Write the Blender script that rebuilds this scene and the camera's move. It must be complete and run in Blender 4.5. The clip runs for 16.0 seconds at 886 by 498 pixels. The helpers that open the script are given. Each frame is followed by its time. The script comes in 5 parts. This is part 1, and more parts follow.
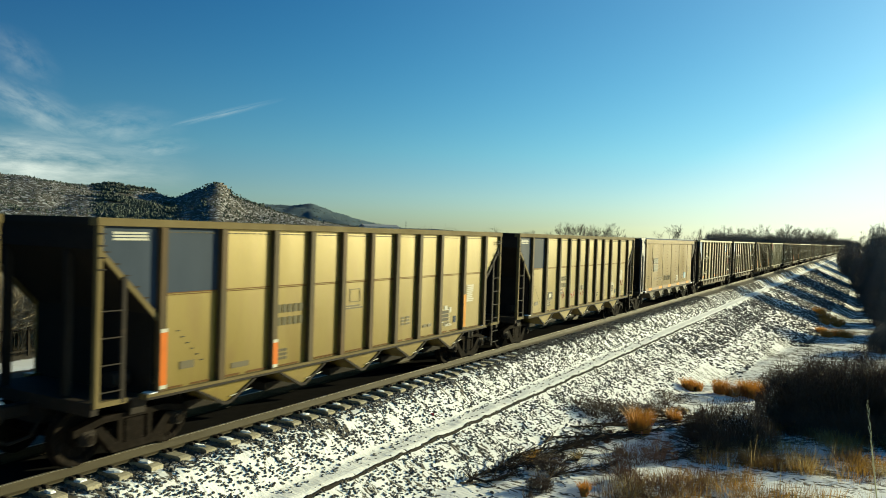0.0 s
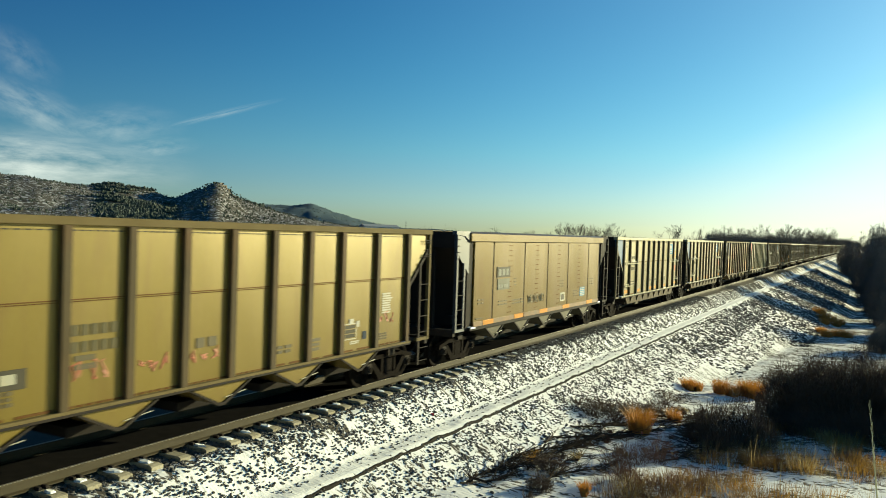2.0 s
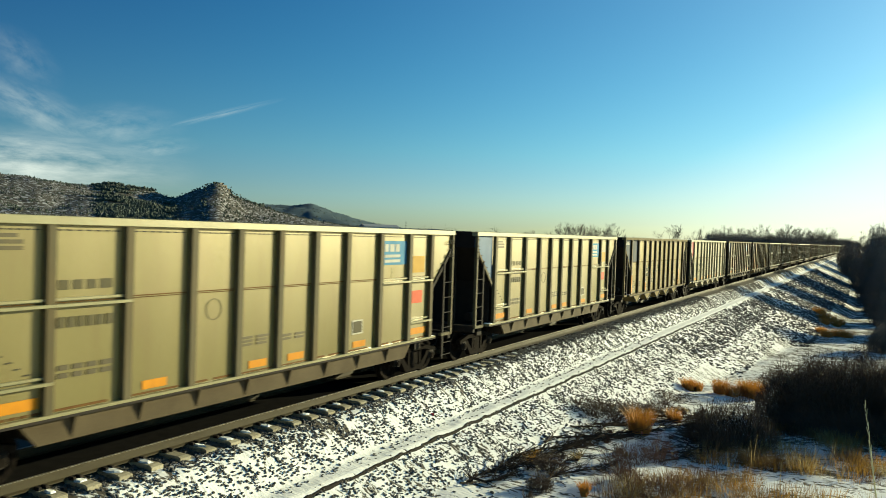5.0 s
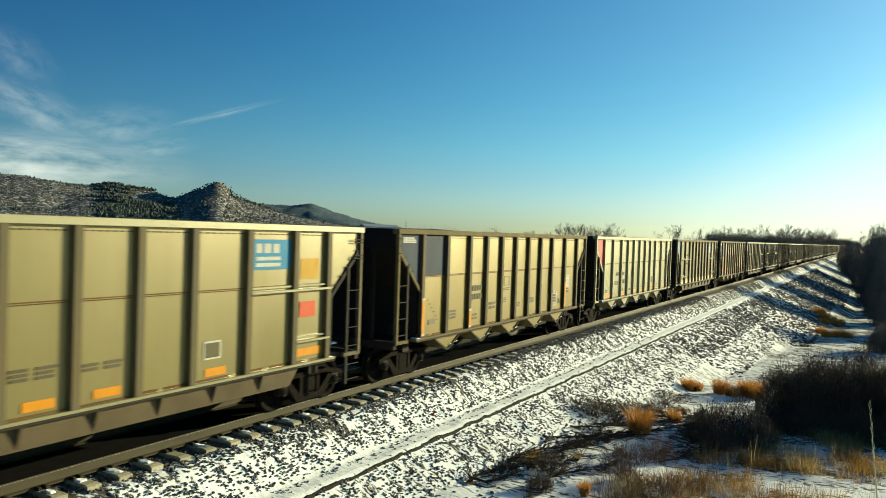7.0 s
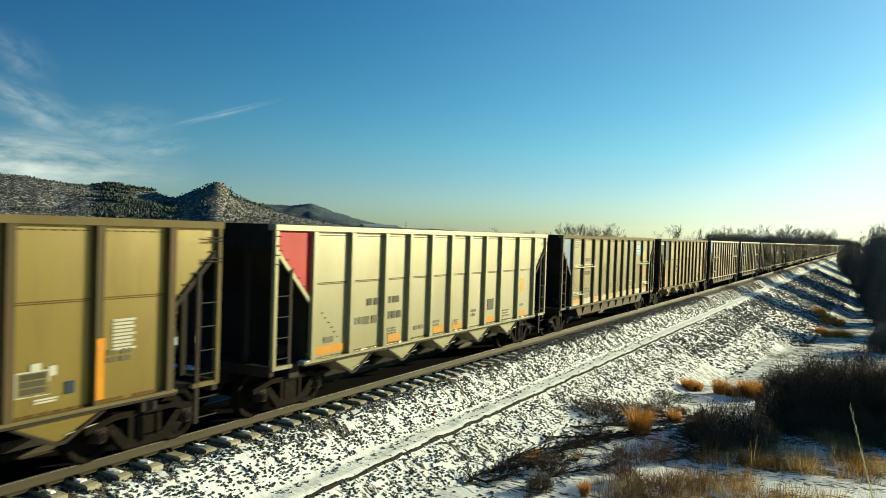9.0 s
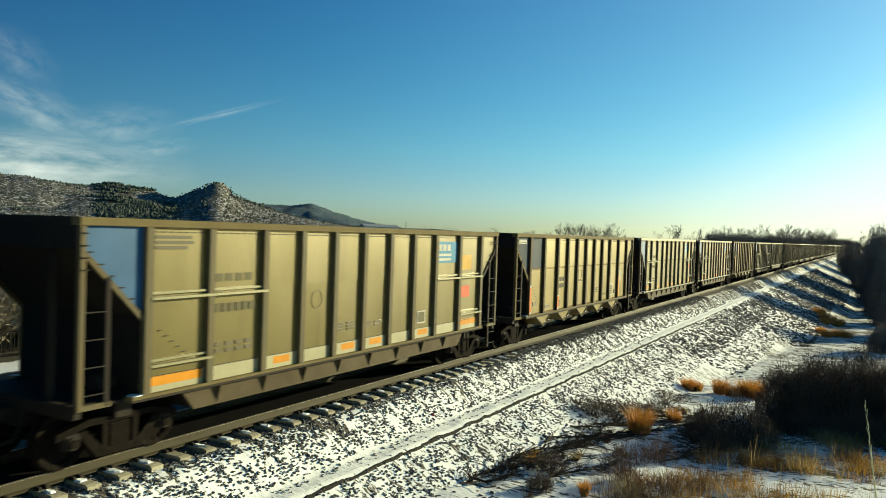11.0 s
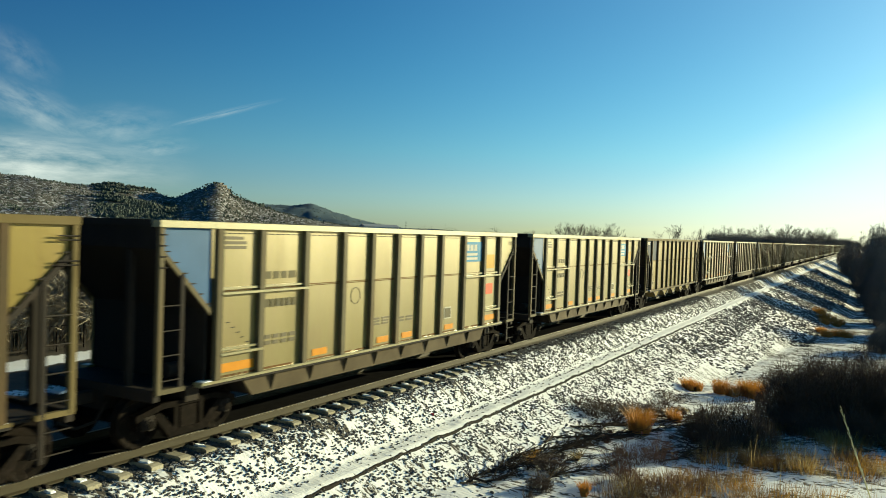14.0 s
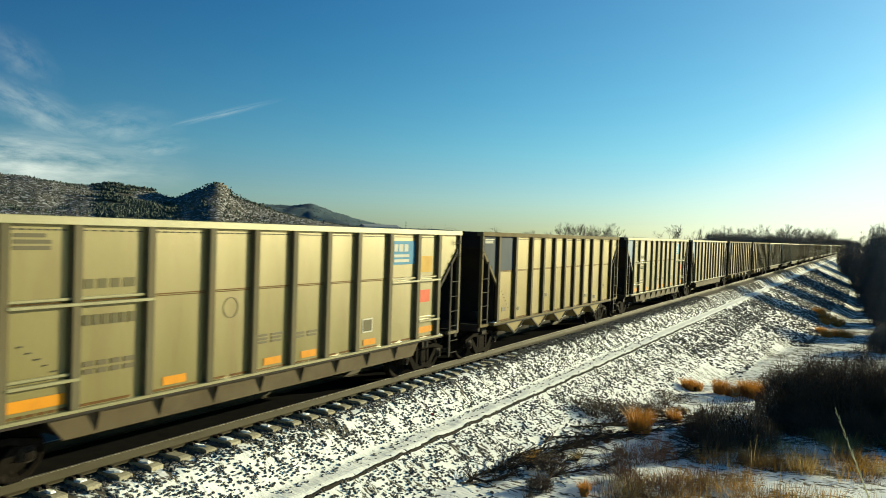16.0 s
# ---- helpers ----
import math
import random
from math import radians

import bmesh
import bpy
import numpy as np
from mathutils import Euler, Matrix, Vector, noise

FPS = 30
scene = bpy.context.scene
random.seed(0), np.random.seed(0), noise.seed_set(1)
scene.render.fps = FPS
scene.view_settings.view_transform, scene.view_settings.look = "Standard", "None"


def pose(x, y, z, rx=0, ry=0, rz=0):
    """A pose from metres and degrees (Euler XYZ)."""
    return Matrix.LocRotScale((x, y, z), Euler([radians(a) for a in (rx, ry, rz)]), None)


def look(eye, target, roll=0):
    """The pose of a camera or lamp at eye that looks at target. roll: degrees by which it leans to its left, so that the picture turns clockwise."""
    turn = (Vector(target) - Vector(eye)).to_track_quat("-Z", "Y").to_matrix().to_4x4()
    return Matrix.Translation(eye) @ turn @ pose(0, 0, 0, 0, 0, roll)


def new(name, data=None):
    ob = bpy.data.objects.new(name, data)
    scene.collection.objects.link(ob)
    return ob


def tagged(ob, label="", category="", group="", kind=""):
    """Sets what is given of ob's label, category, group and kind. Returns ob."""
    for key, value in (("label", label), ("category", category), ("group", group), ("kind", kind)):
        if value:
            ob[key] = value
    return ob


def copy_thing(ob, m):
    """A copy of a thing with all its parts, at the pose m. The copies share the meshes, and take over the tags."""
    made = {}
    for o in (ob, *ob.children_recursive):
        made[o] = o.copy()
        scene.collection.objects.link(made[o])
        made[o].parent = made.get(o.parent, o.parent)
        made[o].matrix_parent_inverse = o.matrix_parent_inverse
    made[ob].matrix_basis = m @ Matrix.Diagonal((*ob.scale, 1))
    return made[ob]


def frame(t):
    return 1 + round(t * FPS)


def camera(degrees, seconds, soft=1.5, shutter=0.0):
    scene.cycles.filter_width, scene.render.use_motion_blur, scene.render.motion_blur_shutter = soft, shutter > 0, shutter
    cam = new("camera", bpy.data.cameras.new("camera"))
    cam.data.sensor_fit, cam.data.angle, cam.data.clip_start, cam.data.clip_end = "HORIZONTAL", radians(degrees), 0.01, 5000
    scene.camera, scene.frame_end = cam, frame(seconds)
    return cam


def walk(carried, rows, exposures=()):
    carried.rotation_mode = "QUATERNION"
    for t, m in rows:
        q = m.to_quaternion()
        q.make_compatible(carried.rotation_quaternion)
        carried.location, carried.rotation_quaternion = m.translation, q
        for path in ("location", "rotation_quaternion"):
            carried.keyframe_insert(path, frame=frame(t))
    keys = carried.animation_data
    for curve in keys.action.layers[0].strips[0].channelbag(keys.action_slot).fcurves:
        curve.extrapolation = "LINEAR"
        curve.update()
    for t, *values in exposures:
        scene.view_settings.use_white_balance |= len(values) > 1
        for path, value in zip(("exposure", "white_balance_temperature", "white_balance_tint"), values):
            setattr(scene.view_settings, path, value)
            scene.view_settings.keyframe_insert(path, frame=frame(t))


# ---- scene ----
EYE = (0.0, 0.0, 3.842)          # z = 0 is the top of the rails
AIM = (-47.158, 88.157, 1.752)
cam = camera(58.8, 16.0, soft=0.9, shutter=0.25)
walk(cam, [(0.0, look(EYE, AIM, 1.896)), (16.0, look(EYE, AIM, 1.896))])

# ---- light ----
SUN_AZ, SUN_EL = 30.0, 12.5      # degrees right of the track's direction, degrees up
world = bpy.data.worlds.new("sky")
scene.world = world
world.use_nodes = True
wn, wl = world.node_tree.nodes, world.node_tree.links
sky = wn.new("ShaderNodeTexSky")
sky.sky_type = "NISHITA"
sky.sun_disc = False
sky.sun_elevation, sky.sun_rotation = radians(SUN_EL), radians(SUN_AZ)
sky.altitude, sky.air_density, sky.dust_density, sky.ozone_density = 1800, 1.0, 2.4, 3.0
wn["Background"].inputs["Strength"].default_value = 0.050
hs = wn.new("ShaderNodeHueSaturation")
hs.inputs["Saturation"].default_value = 1.25
wl.new(sky.outputs["Color"], hs.inputs["Color"])
# thin high cloud over the hills: soft streaks laid out on a plane of directions
C_AHEAD, C_RIGHT, C_UP = Vector((-0.4716, 0.8816, -0.0209)), Vector((0.8812, 0.4722, 0.0331)), Vector((-0.0390, 0.0028, 0.9992))
tc = wn.new("ShaderNodeTexCoord")


def along(axis):
    d = wn.new("ShaderNodeVectorMath")
    d.operation = "DOT_PRODUCT"
    d.inputs[1].default_value = axis
    wl.new(tc.outputs["Generated"], d.inputs[0])
    return d.outputs["Value"]


def wmath(op, a, b):
    q = wn.new("ShaderNodeMath")
    q.operation = op
    for k, w in enumerate((a, b)):
        if isinstance(w, (int, float)):
            q.inputs[k].default_value = w
        else:
            wl.new(w, q.inputs[k])
    return q.outputs[0]


# clear air turns from teal low down to a deeper blue higher up
tone = wn.new("ShaderNodeMapRange")
tone.inputs["From Min"].default_value, tone.inputs["From Max"].default_value = 0.05, 0.32
tone.inputs["To Min"].default_value, tone.inputs["To Max"].default_value = 0.487, 0.503
wl.new(along(Vector((0, 0, 1))), tone.inputs["Value"])
ahead = wmath("MAXIMUM", along(C_AHEAD), 0.02)
plane = wn.new("ShaderNodeCombineXYZ")
across = wmath("DIVIDE", along(C_RIGHT), ahead)
wl.new(across, plane.inputs[0])
# the air pales and turns to cyan towards the sun
side = []
for lo, hi in ((0.008, -0.017), (0.84, 1.37)):
    mr = wn.new("ShaderNodeMapRange")
    mr.inputs["From Min"].default_value, mr.inputs["From Max"].default_value = -0.6, 0.6
    mr.inputs["To Min"].default_value, mr.inputs["To Max"].default_value = lo, hi
    wl.new(across, mr.inputs["Value"])
    side.append(mr.outputs[0])
low = wn.new("ShaderNodeMapRange")
low.inputs["From Min"].default_value, low.inputs["From Max"].default_value = 0.10, 0.01
wl.new(along(Vector((0, 0, 1))), low.inputs["Value"])
hue = wmath("ADD", tone.outputs[0], wmath("MULTIPLY", side[0], wmath("SUBTRACT", 1.0, low.outputs[0])))
# and is a pale yellow-green just over the horizon
wl.new(wmath("ADD", hue, wmath("MULTIPLY", low.outputs[0], 0.034)), hs.inputs["Hue"])
wl.new(side[1], hs.inputs["Value"])
wl.new(wmath("DIVIDE", along(C_UP), ahead), plane.inputs[1])
total = None
# middle (across, up), slant, half length, half width, strength
for cu, cv, slant, a, b, power in ((-0.515, 0.176, -26, 0.10, 0.030, 0.36), (-0.42, 0.155, 2, 0.085, 0.030, 0.26), (-0.285, 0.171, 13.5, 0.075, 0.0050, 0.26),
                                   (-0.54, 0.112, -4, 0.20, 0.042, 0.95), (-0.37, 0.128, 4, 0.055, 0.016, 0.25), (-0.54, 0.245, -35, 0.06, 0.03, 0.15),
                                   (0.42, 0.055, 3, 0.16, 0.012, 0.25), (0.68, 0.072, 19.5, 0.62, 0.165, 0.80), (0.72, 0.27, -6, 0.80, 0.34, 0.06)):
    mp = wn.new("ShaderNodeMapping")
    mp.vector_type = "TEXTURE"
    mp.inputs["Location"].default_value = (cu, cv, 0)
    mp.inputs["Rotation"].default_value = (0, 0, radians(slant))
    mp.inputs["Scale"].default_value = (a, b, 1)
    wl.new(plane.outputs[0], mp.inputs["Vector"])
    ln = wn.new("ShaderNodeVectorMath")
    ln.operation = "LENGTH"
    wl.new(mp.outputs[0], ln.inputs[0])
    mr = wn.new("ShaderNodeMapRange")
    mr.interpolation_type = "SMOOTHSTEP"
    mr.inputs["From Min"].default_value, mr.inputs["From Max"].default_value = 1.25, 0.1
    wl.new(ln.outputs["Value"], mr.inputs["Value"])
    cn = wn.new("ShaderNodeTexNoise")
    cn.inputs["Scale"].default_value, cn.inputs["Detail"].default_value, cn.inputs["Distortion"].default_value = 1.3, 8.0, 0.2
    cn.inputs["Roughness"].default_value = 0.62
    wl.new(mp.outputs[0], cn.inputs["Vector"])
    nz = wn.new("ShaderNodeMapRange")
    nz.inputs["From Min"].default_value, nz.inputs["From Max"].default_value = 0.36, 0.72
    wl.new(cn.outputs["Fac"], nz.inputs["Value"])
    nz.inputs["To Min"].default_value = 0.75 if b > 0.1 else 0.0
    one = wmath("MULTIPLY", wmath("MULTIPLY", mr.outputs[0], nz.outputs[0]), power)
    total = one if total is None else wmath("MAXIMUM", total, one)
cx = wn.new("ShaderNodeMix")
cx.data_type = "RGBA"
cx.inputs[7].default_value = (9.5, 9.0, 8.2, 1)
wl.new(total, cx.inputs[0])
wl.new(hs.outputs["Color"], cx.inputs[6])
wl.new(cx.outputs[2], wn["Background"].inputs["Color"])

sun = new("sun", bpy.data.lights.new("sun", "SUN"))
sun.data.energy, sun.data.angle, sun.data.color = 4.8, radians(0.6), (1.0, 0.82, 0.50)
az, el = radians(SUN_AZ), radians(SUN_EL)
SUN_DIR = Vector((math.sin(az) * math.cos(el), math.cos(az) * math.cos(el), math.sin(el)))
sun.matrix_world = look((0, 0, 60), Vector((0, 0, 60)) - SUN_DIR)
scene.view_settings.exposure = 1.12
scene.view_settings.use_white_balance = True
scene.view_settings.white_balance_temperature, scene.view_settings.white_balance_tint = 6050, -8


# ---- materials ----
def rgba(c):
    return (*c, 1)


def surface(name, base, other=None, rough=0.6, metal=0.0, scale=3.0, fine=40.0, amount=0.5, bump=0.15,
            stretch=(1, 1, 1), vary=0.12, space="Object", depth=0.01, dirt=None, dirt_at=(0.55, 0.75), spec=0.5, coat=0.0, sheen_tint=None):
    """A painted, rusted or earthen surface: base and other mixed by two noises, with fine relief."""
    m = bpy.data.materials.new(name)
    m.use_nodes = True
    n, l = m.node_tree.nodes, m.node_tree.links
    b = n["Principled BSDF"]
    other = other or tuple(0.7 * c for c in base)
    t = n.new("ShaderNodeTexCoord")
    info = n.new("ShaderNodeObjectInfo")
    off = n.new("ShaderNodeVectorMath")
    off.operation = "MULTIPLY_ADD"
    l.new(info.outputs["Random"], off.inputs[0])
    off.inputs[1].default_value = (37.0, 53.0, 11.0)
    if space == "World":
        geo = n.new("ShaderNodeNewGeometry")
        l.new(geo.outputs["Position"], off.inputs[2])
        off.inputs[1].default_value = (0, 0, 0)
    else:
        l.new(t.outputs[space], off.inputs[2])
    mul = n.new("ShaderNodeVectorMath")
    mul.operation = "MULTIPLY"
    l.new(off.outputs[0], mul.inputs[0])
    mul.inputs[1].default_value = stretch
    n1, n2 = n.new("ShaderNodeTexNoise"), n.new("ShaderNodeTexNoise")
    for q, sc, de in ((n1, scale, 5.0), (n2, fine, 4.0)):
        q.inputs["Scale"].default_value, q.inputs["Detail"].default_value = sc, de
        l.new(mul.outputs[0], q.inputs["Vector"])
    add = n.new("ShaderNodeMath")
    add.operation = "MULTIPLY_ADD"
    l.new(n2.outputs["Fac"], add.inputs[0])
    add.inputs[1].default_value = 0.45
    l.new(n1.outputs["Fac"], add.inputs[2])
    ramp = n.new("ShaderNodeMapRange")
    ramp.inputs["From Min"].default_value, ramp.inputs["From Max"].default_value = 0.45, 1.0
    ramp.inputs["To Max"].default_value = amount * 1.6
    l.new(add.outputs[0], ramp.inputs["Value"])
    mix = n.new("ShaderNodeMix")
    mix.data_type = "RGBA"
    mix.inputs[6].default_value, mix.inputs[7].default_value = rgba(base), rgba(other)
    l.new(ramp.outputs[0], mix.inputs[0])
    col = mix.outputs[2]
    if dirt:
        n3 = n.new("ShaderNodeTexNoise")
        n3.inputs["Scale"].default_value, n3.inputs["Detail"].default_value = scale * 2.3, 6.0
        n3.inputs["Distortion"].default_value = 0.6
        l.new(mul.outputs[0], n3.inputs["Vector"])
        dm = n.new("ShaderNodeMapRange")
        dm.inputs["From Min"].default_value, dm.inputs["From Max"].default_value = dirt_at
        l.new(n3.outputs["Fac"], dm.inputs["Value"])
        m2 = n.new("ShaderNodeMix")
        m2.data_type = "RGBA"
        m2.inputs[7].default_value = rgba(dirt)
        l.new(dm.outputs[0], m2.inputs[0])
        l.new(col, m2.inputs[6])
        col = m2.outputs[2]
    if vary:
        h = n.new("ShaderNodeHueSaturation")
        v = n.new("ShaderNodeMapRange")
        v.inputs["To Min"].default_value, v.inputs["To Max"].default_value = 1 - vary, 1 + vary
        l.new(info.outputs["Random"], v.inputs["Value"])
        l.new(v.outputs[0], h.inputs["Value"])
        l.new(col, h.inputs["Color"])
        col = h.outputs["Color"]
    l.new(col, b.inputs["Base Color"])
    rr = n.new("ShaderNodeMapRange")
    rr.inputs["To Min"].default_value, rr.inputs["To Max"].default_value = max(0.05, rough - 0.12), min(1, rough + 0.12)
    l.new(n1.outputs["Fac"], rr.inputs["Value"])
    l.new(rr.outputs[0], b.inputs["Roughness"])
    b.inputs["Metallic"].default_value = metal
    b.inputs["Specular IOR Level"].default_value = spec
    if sheen_tint:
        b.inputs["Specular Tint"].default_value = rgba(sheen_tint)
    b.inputs["Coat Weight"].default_value, b.inputs["Coat Roughness"].default_value = coat, 0.33
    if bump:
        bp = n.new("ShaderNodeBump")
        bp.inputs["Strength"].default_value, bp.inputs["Distance"].default_value = bump, depth
        l.new(add.outputs[0], bp.inputs["Height"])
        l.new(bp.outputs[0], b.inputs["Normal"])
    return m


STREAK = (1.0, 1.0, 0.22)
M = {}
M["tan"] = surface("tan_paint", (0.122, 0.088, 0.0150), (0.094, 0.066, 0.011), 0.33, spec=1.0, coat=0.24, sheen_tint=(1.0, 0.80, 0.30), bump=0.3, depth=0.02, scale=1.2, stretch=STREAK, amount=0.6,
                   dirt=(0.085, 0.048, 0.014), dirt_at=(0.50, 0.86), vary=0.07)
M["tan_post"] = surface("weathered_tan_post", (0.062, 0.045, 0.018), (0.044, 0.031, 0.013), 0.75, spec=0.2, bump=0.3, depth=0.02, scale=1.2, stretch=STREAK, amount=0.7,
                        dirt=(0.085, 0.048, 0.018), dirt_at=(0.45, 0.75), vary=0.07)
M["cream_post"] = surface("weathered_cream_post", (0.098, 0.083, 0.045), (0.072, 0.060, 0.031), 0.75, spec=0.2, bump=0.3, depth=0.02, scale=1.1, stretch=STREAK, amount=0.7,
                          dirt=(0.10, 0.070, 0.03), dirt_at=(0.45, 0.75), vary=0.06)
M["coal_dust"] = surface("coal_dust", (0.010, 0.010, 0.010), (0.017, 0.016, 0.015), 0.95, spec=0.0, scale=4, vary=0)
M["ochre"] = surface("ochre_paint", (0.100, 0.064, 0.0070), (0.075, 0.046, 0.0050), 0.36, spec=0.38, coat=0.0, sheen_tint=(1.0, 0.75, 0.35), bump=0.3, depth=0.02, scale=1.0, stretch=STREAK, amount=0.5,
                     dirt=(0.085, 0.045, 0.012), dirt_at=(0.50, 0.86), vary=0.05)
M["ochre_band"] = surface("orange_brown_band", (0.150, 0.066, 0.008), (0.105, 0.052, 0.007), 0.5, spec=0.3, bump=0.2, scale=2.5, amount=0.8, dirt=(0.085, 0.05, 0.02), dirt_at=(0.5, 0.7))
M["cream"] = surface("cream_paint", (0.130, 0.112, 0.038), (0.104, 0.088, 0.028), 0.34, spec=1.0, coat=0.26, sheen_tint=(1.0, 0.84, 0.50), bump=0.3, depth=0.02, scale=1.1, stretch=STREAK, amount=0.55,
                     dirt=(0.10, 0.070, 0.026), dirt_at=(0.50, 0.88), vary=0.06)
M["white"] = surface("pale_cream_paint", (0.190, 0.178, 0.094), (0.150, 0.137, 0.066), 0.36, spec=1.0, coat=0.1, sheen_tint=(1.0, 0.93, 0.70), bump=0.3, depth=0.02, scale=1.1, stretch=STREAK, amount=0.5,
                     dirt=(0.17, 0.12, 0.05), dirt_at=(0.52, 0.90), vary=0.05)
M["tan_dusty"] = surface("dusty_tan_steel", (0.125, 0.097, 0.042), (0.09, 0.067, 0.028), 0.85, scale=2, spec=0.15, vary=0.06)
M["drab"] = surface("drab_cream_paint", (0.094, 0.078, 0.023), (0.072, 0.058, 0.016), 0.34, spec=0.7, coat=0.05, sheen_tint=(1.0, 0.84, 0.45), bump=0.3, depth=0.02, scale=1.1, stretch=STREAK, amount=0.6,
                     dirt=(0.062, 0.046, 0.018), dirt_at=(0.5, 0.86), vary=0.04)
M["pale_band"] = surface("pale_repainted_band", (0.30, 0.275, 0.165), (0.23, 0.205, 0.115), 0.6, scale=2, spec=0.3, vary=0.03)
M["faded_white"] = surface("faded_white_stencil", (0.20, 0.20, 0.165), (0.15, 0.148, 0.12), 0.7, spec=0.15, scale=6, vary=0.04)
M["faded_patch"] = surface("faded_grey_green_patch", (0.105, 0.108, 0.078), (0.085, 0.082, 0.05), 0.6, spec=0.2, scale=4, vary=0.05)
M["grime"] = surface("brown_grimed_sill", (0.085, 0.065, 0.036), (0.048, 0.036, 0.021), 0.85, scale=1.5, spec=0.15, vary=0.06)
M["grey_patch"] = surface("grey_primer", (0.026, 0.038, 0.060), (0.020, 0.029, 0.044), 0.65, spec=0.08, scale=1.5, stretch=STREAK, vary=0.08)
M["grey_end"] = surface("grey_blue_paint", (0.030, 0.038, 0.050), (0.022, 0.026, 0.033), 0.5, scale=1.5, stretch=STREAK)
M["bay_grey"] = surface("olive_grey_bay", (0.085, 0.075, 0.045), (0.052, 0.044, 0.028), 0.7, scale=2, spec=0.2)
M["blue_patch"] = surface("blue_paint", (0.020, 0.080, 0.19), (0.016, 0.058, 0.13), 0.55, spec=0.2, scale=1.5, vary=0.05)
M["red_patch"] = surface("red_paint", (0.36, 0.014, 0.016), (0.27, 0.012, 0.013), 0.55, spec=0.15, scale=1.5, vary=0.05)
M["orange"] = surface("orange_reflective_stripe", (0.50, 0.205, 0.008), (0.38, 0.155, 0.010), 0.55, spec=0.12, scale=6, vary=0.04)
M["redorange"] = surface("red_orange_stripe", (0.46, 0.112, 0.008), (0.36, 0.092, 0.008), 0.55, spec=0.12, scale=6, vary=0.04)
M["bar_white"] = surface("white_stencil", (0.42, 0.41, 0.35), (0.33, 0.31, 0.25), 0.7, spec=0.2, scale=6, vary=0.04)
M["bar_dark"] = surface("dark_stencil", (0.030, 0.028, 0.020), (0.06, 0.05, 0.03), 0.7, scale=6, vary=0.2, spec=0.2)
M["bar_mid"] = surface("worn_dark_stencil", (0.062, 0.054, 0.026), (0.092, 0.075, 0.032), 0.7, scale=9, vary=0.2, spec=0.2)
M["bar_faint"] = surface("faint_stencil", (0.056, 0.044, 0.018), (0.078, 0.060, 0.024), 0.6, scale=6, vary=0.2, spec=0.3)
M["sign_blue"] = surface("sign_blue", (0.022, 0.16, 0.30), (0.02, 0.13, 0.25), 0.6, spec=0.15, scale=4, vary=0.03)
M["sign_ochre"] = surface("sign_ochre", (0.42, 0.24, 0.014), (0.34, 0.19, 0.012), 0.6, spec=0.15, scale=4, vary=0.03)
M["sign_rust"] = surface("sign_rust", (0.50, 0.085, 0.035), (0.40, 0.07, 0.03), 0.65, spec=0.15, scale=9, vary=0.1)
M["seam"] = surface("rusty_seam", (0.080, 0.036, 0.012), (0.13, 0.07, 0.022), 0.8, spec=0.1, scale=9, vary=0.1)
M["sign_grey"] = surface("faded_grey_patch", (0.24, 0.24, 0.19), (0.28, 0.25, 0.16), 0.55, scale=4, vary=0.05)
M["spray"] = surface("sprayed_paint", (0.16, 0.15, 0.10), (0.25, 0.2, 0.1), 0.6, scale=8, vary=0.1)
# near-black with the shade of car ends and undersides mixed into the coal colour
M["near_black"] = surface("coal_and_shade_black", (0.014, 0.012, 0.010), (0.024, 0.020, 0.016), 0.9, spec=0.1, scale=3, vary=0.15)
# real grime on running gear; also paints the shade of recesses and far ends
M["dark_steel"] = surface("grime_and_shade_steel", (0.016, 0.014, 0.012), (0.032, 0.024, 0.018), 0.8, spec=0.12, scale=3, vary=0.15,
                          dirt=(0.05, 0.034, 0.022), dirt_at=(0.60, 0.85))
M["truck"] = surface("rusty_cast_steel", (0.007, 0.006, 0.005), (0.013, 0.010, 0.0075), 0.85, spec=0.02, scale=5, vary=0.15,
                     dirt=(0.018, 0.014, 0.012), dirt_at=(0.5, 0.7))
M["rail"] = surface("rusty_rail", (0.050, 0.041, 0.022), (0.034, 0.027, 0.015), 0.7, spec=0.2, scale=4, stretch=(1, 0.2, 1), vary=0.05)
M["railhead"] = surface("worn_rail_head", (0.36, 0.33, 0.27), (0.24, 0.215, 0.17), 0.6, metal=0.9, scale=4, stretch=(1, 0.2, 1), vary=0.04)
M["sleeper"] = surface("weathered_concrete", (0.33, 0.30, 0.21), (0.22, 0.19, 0.13), 0.85, scale=5, vary=0.15,
                       dirt=(0.11, 0.09, 0.06), dirt_at=(0.55, 0.75))
M["stone"] = surface("ballast_stone", (0.060, 0.058, 0.056), (0.11, 0.10, 0.092), 0.85, scale=14, fine=80, vary=0.0)
M["twig_dark"] = surface("dark_bare_twigs", (0.072, 0.046, 0.029), (0.10, 0.062, 0.037), 0.8, scale=5, bump=0)
M["twig_red"] = surface("reddish_bare_twigs", (0.12, 0.055, 0.032), (0.17, 0.09, 0.045), 0.8, scale=5, bump=0)
M["straw_orange"] = surface("rust_orange_grass", (0.50, 0.245, 0.045), (0.37, 0.16, 0.032), 0.7, scale=9, bump=0)
M["straw"] = surface("dry_yellow_grass", (0.33, 0.188, 0.036), (0.20, 0.112, 0.026), 0.7, scale=9, bump=0)
M["straw_pale"] = surface("pale_dry_grass", (0.42, 0.33, 0.15), (0.28, 0.21, 0.09), 0.7, scale=9, bump=0)
M["seed_pale"] = surface("pale_seed_stalk", (0.58, 0.54, 0.30), (0.45, 0.40, 0.20), 0.7, scale=30, bump=0)
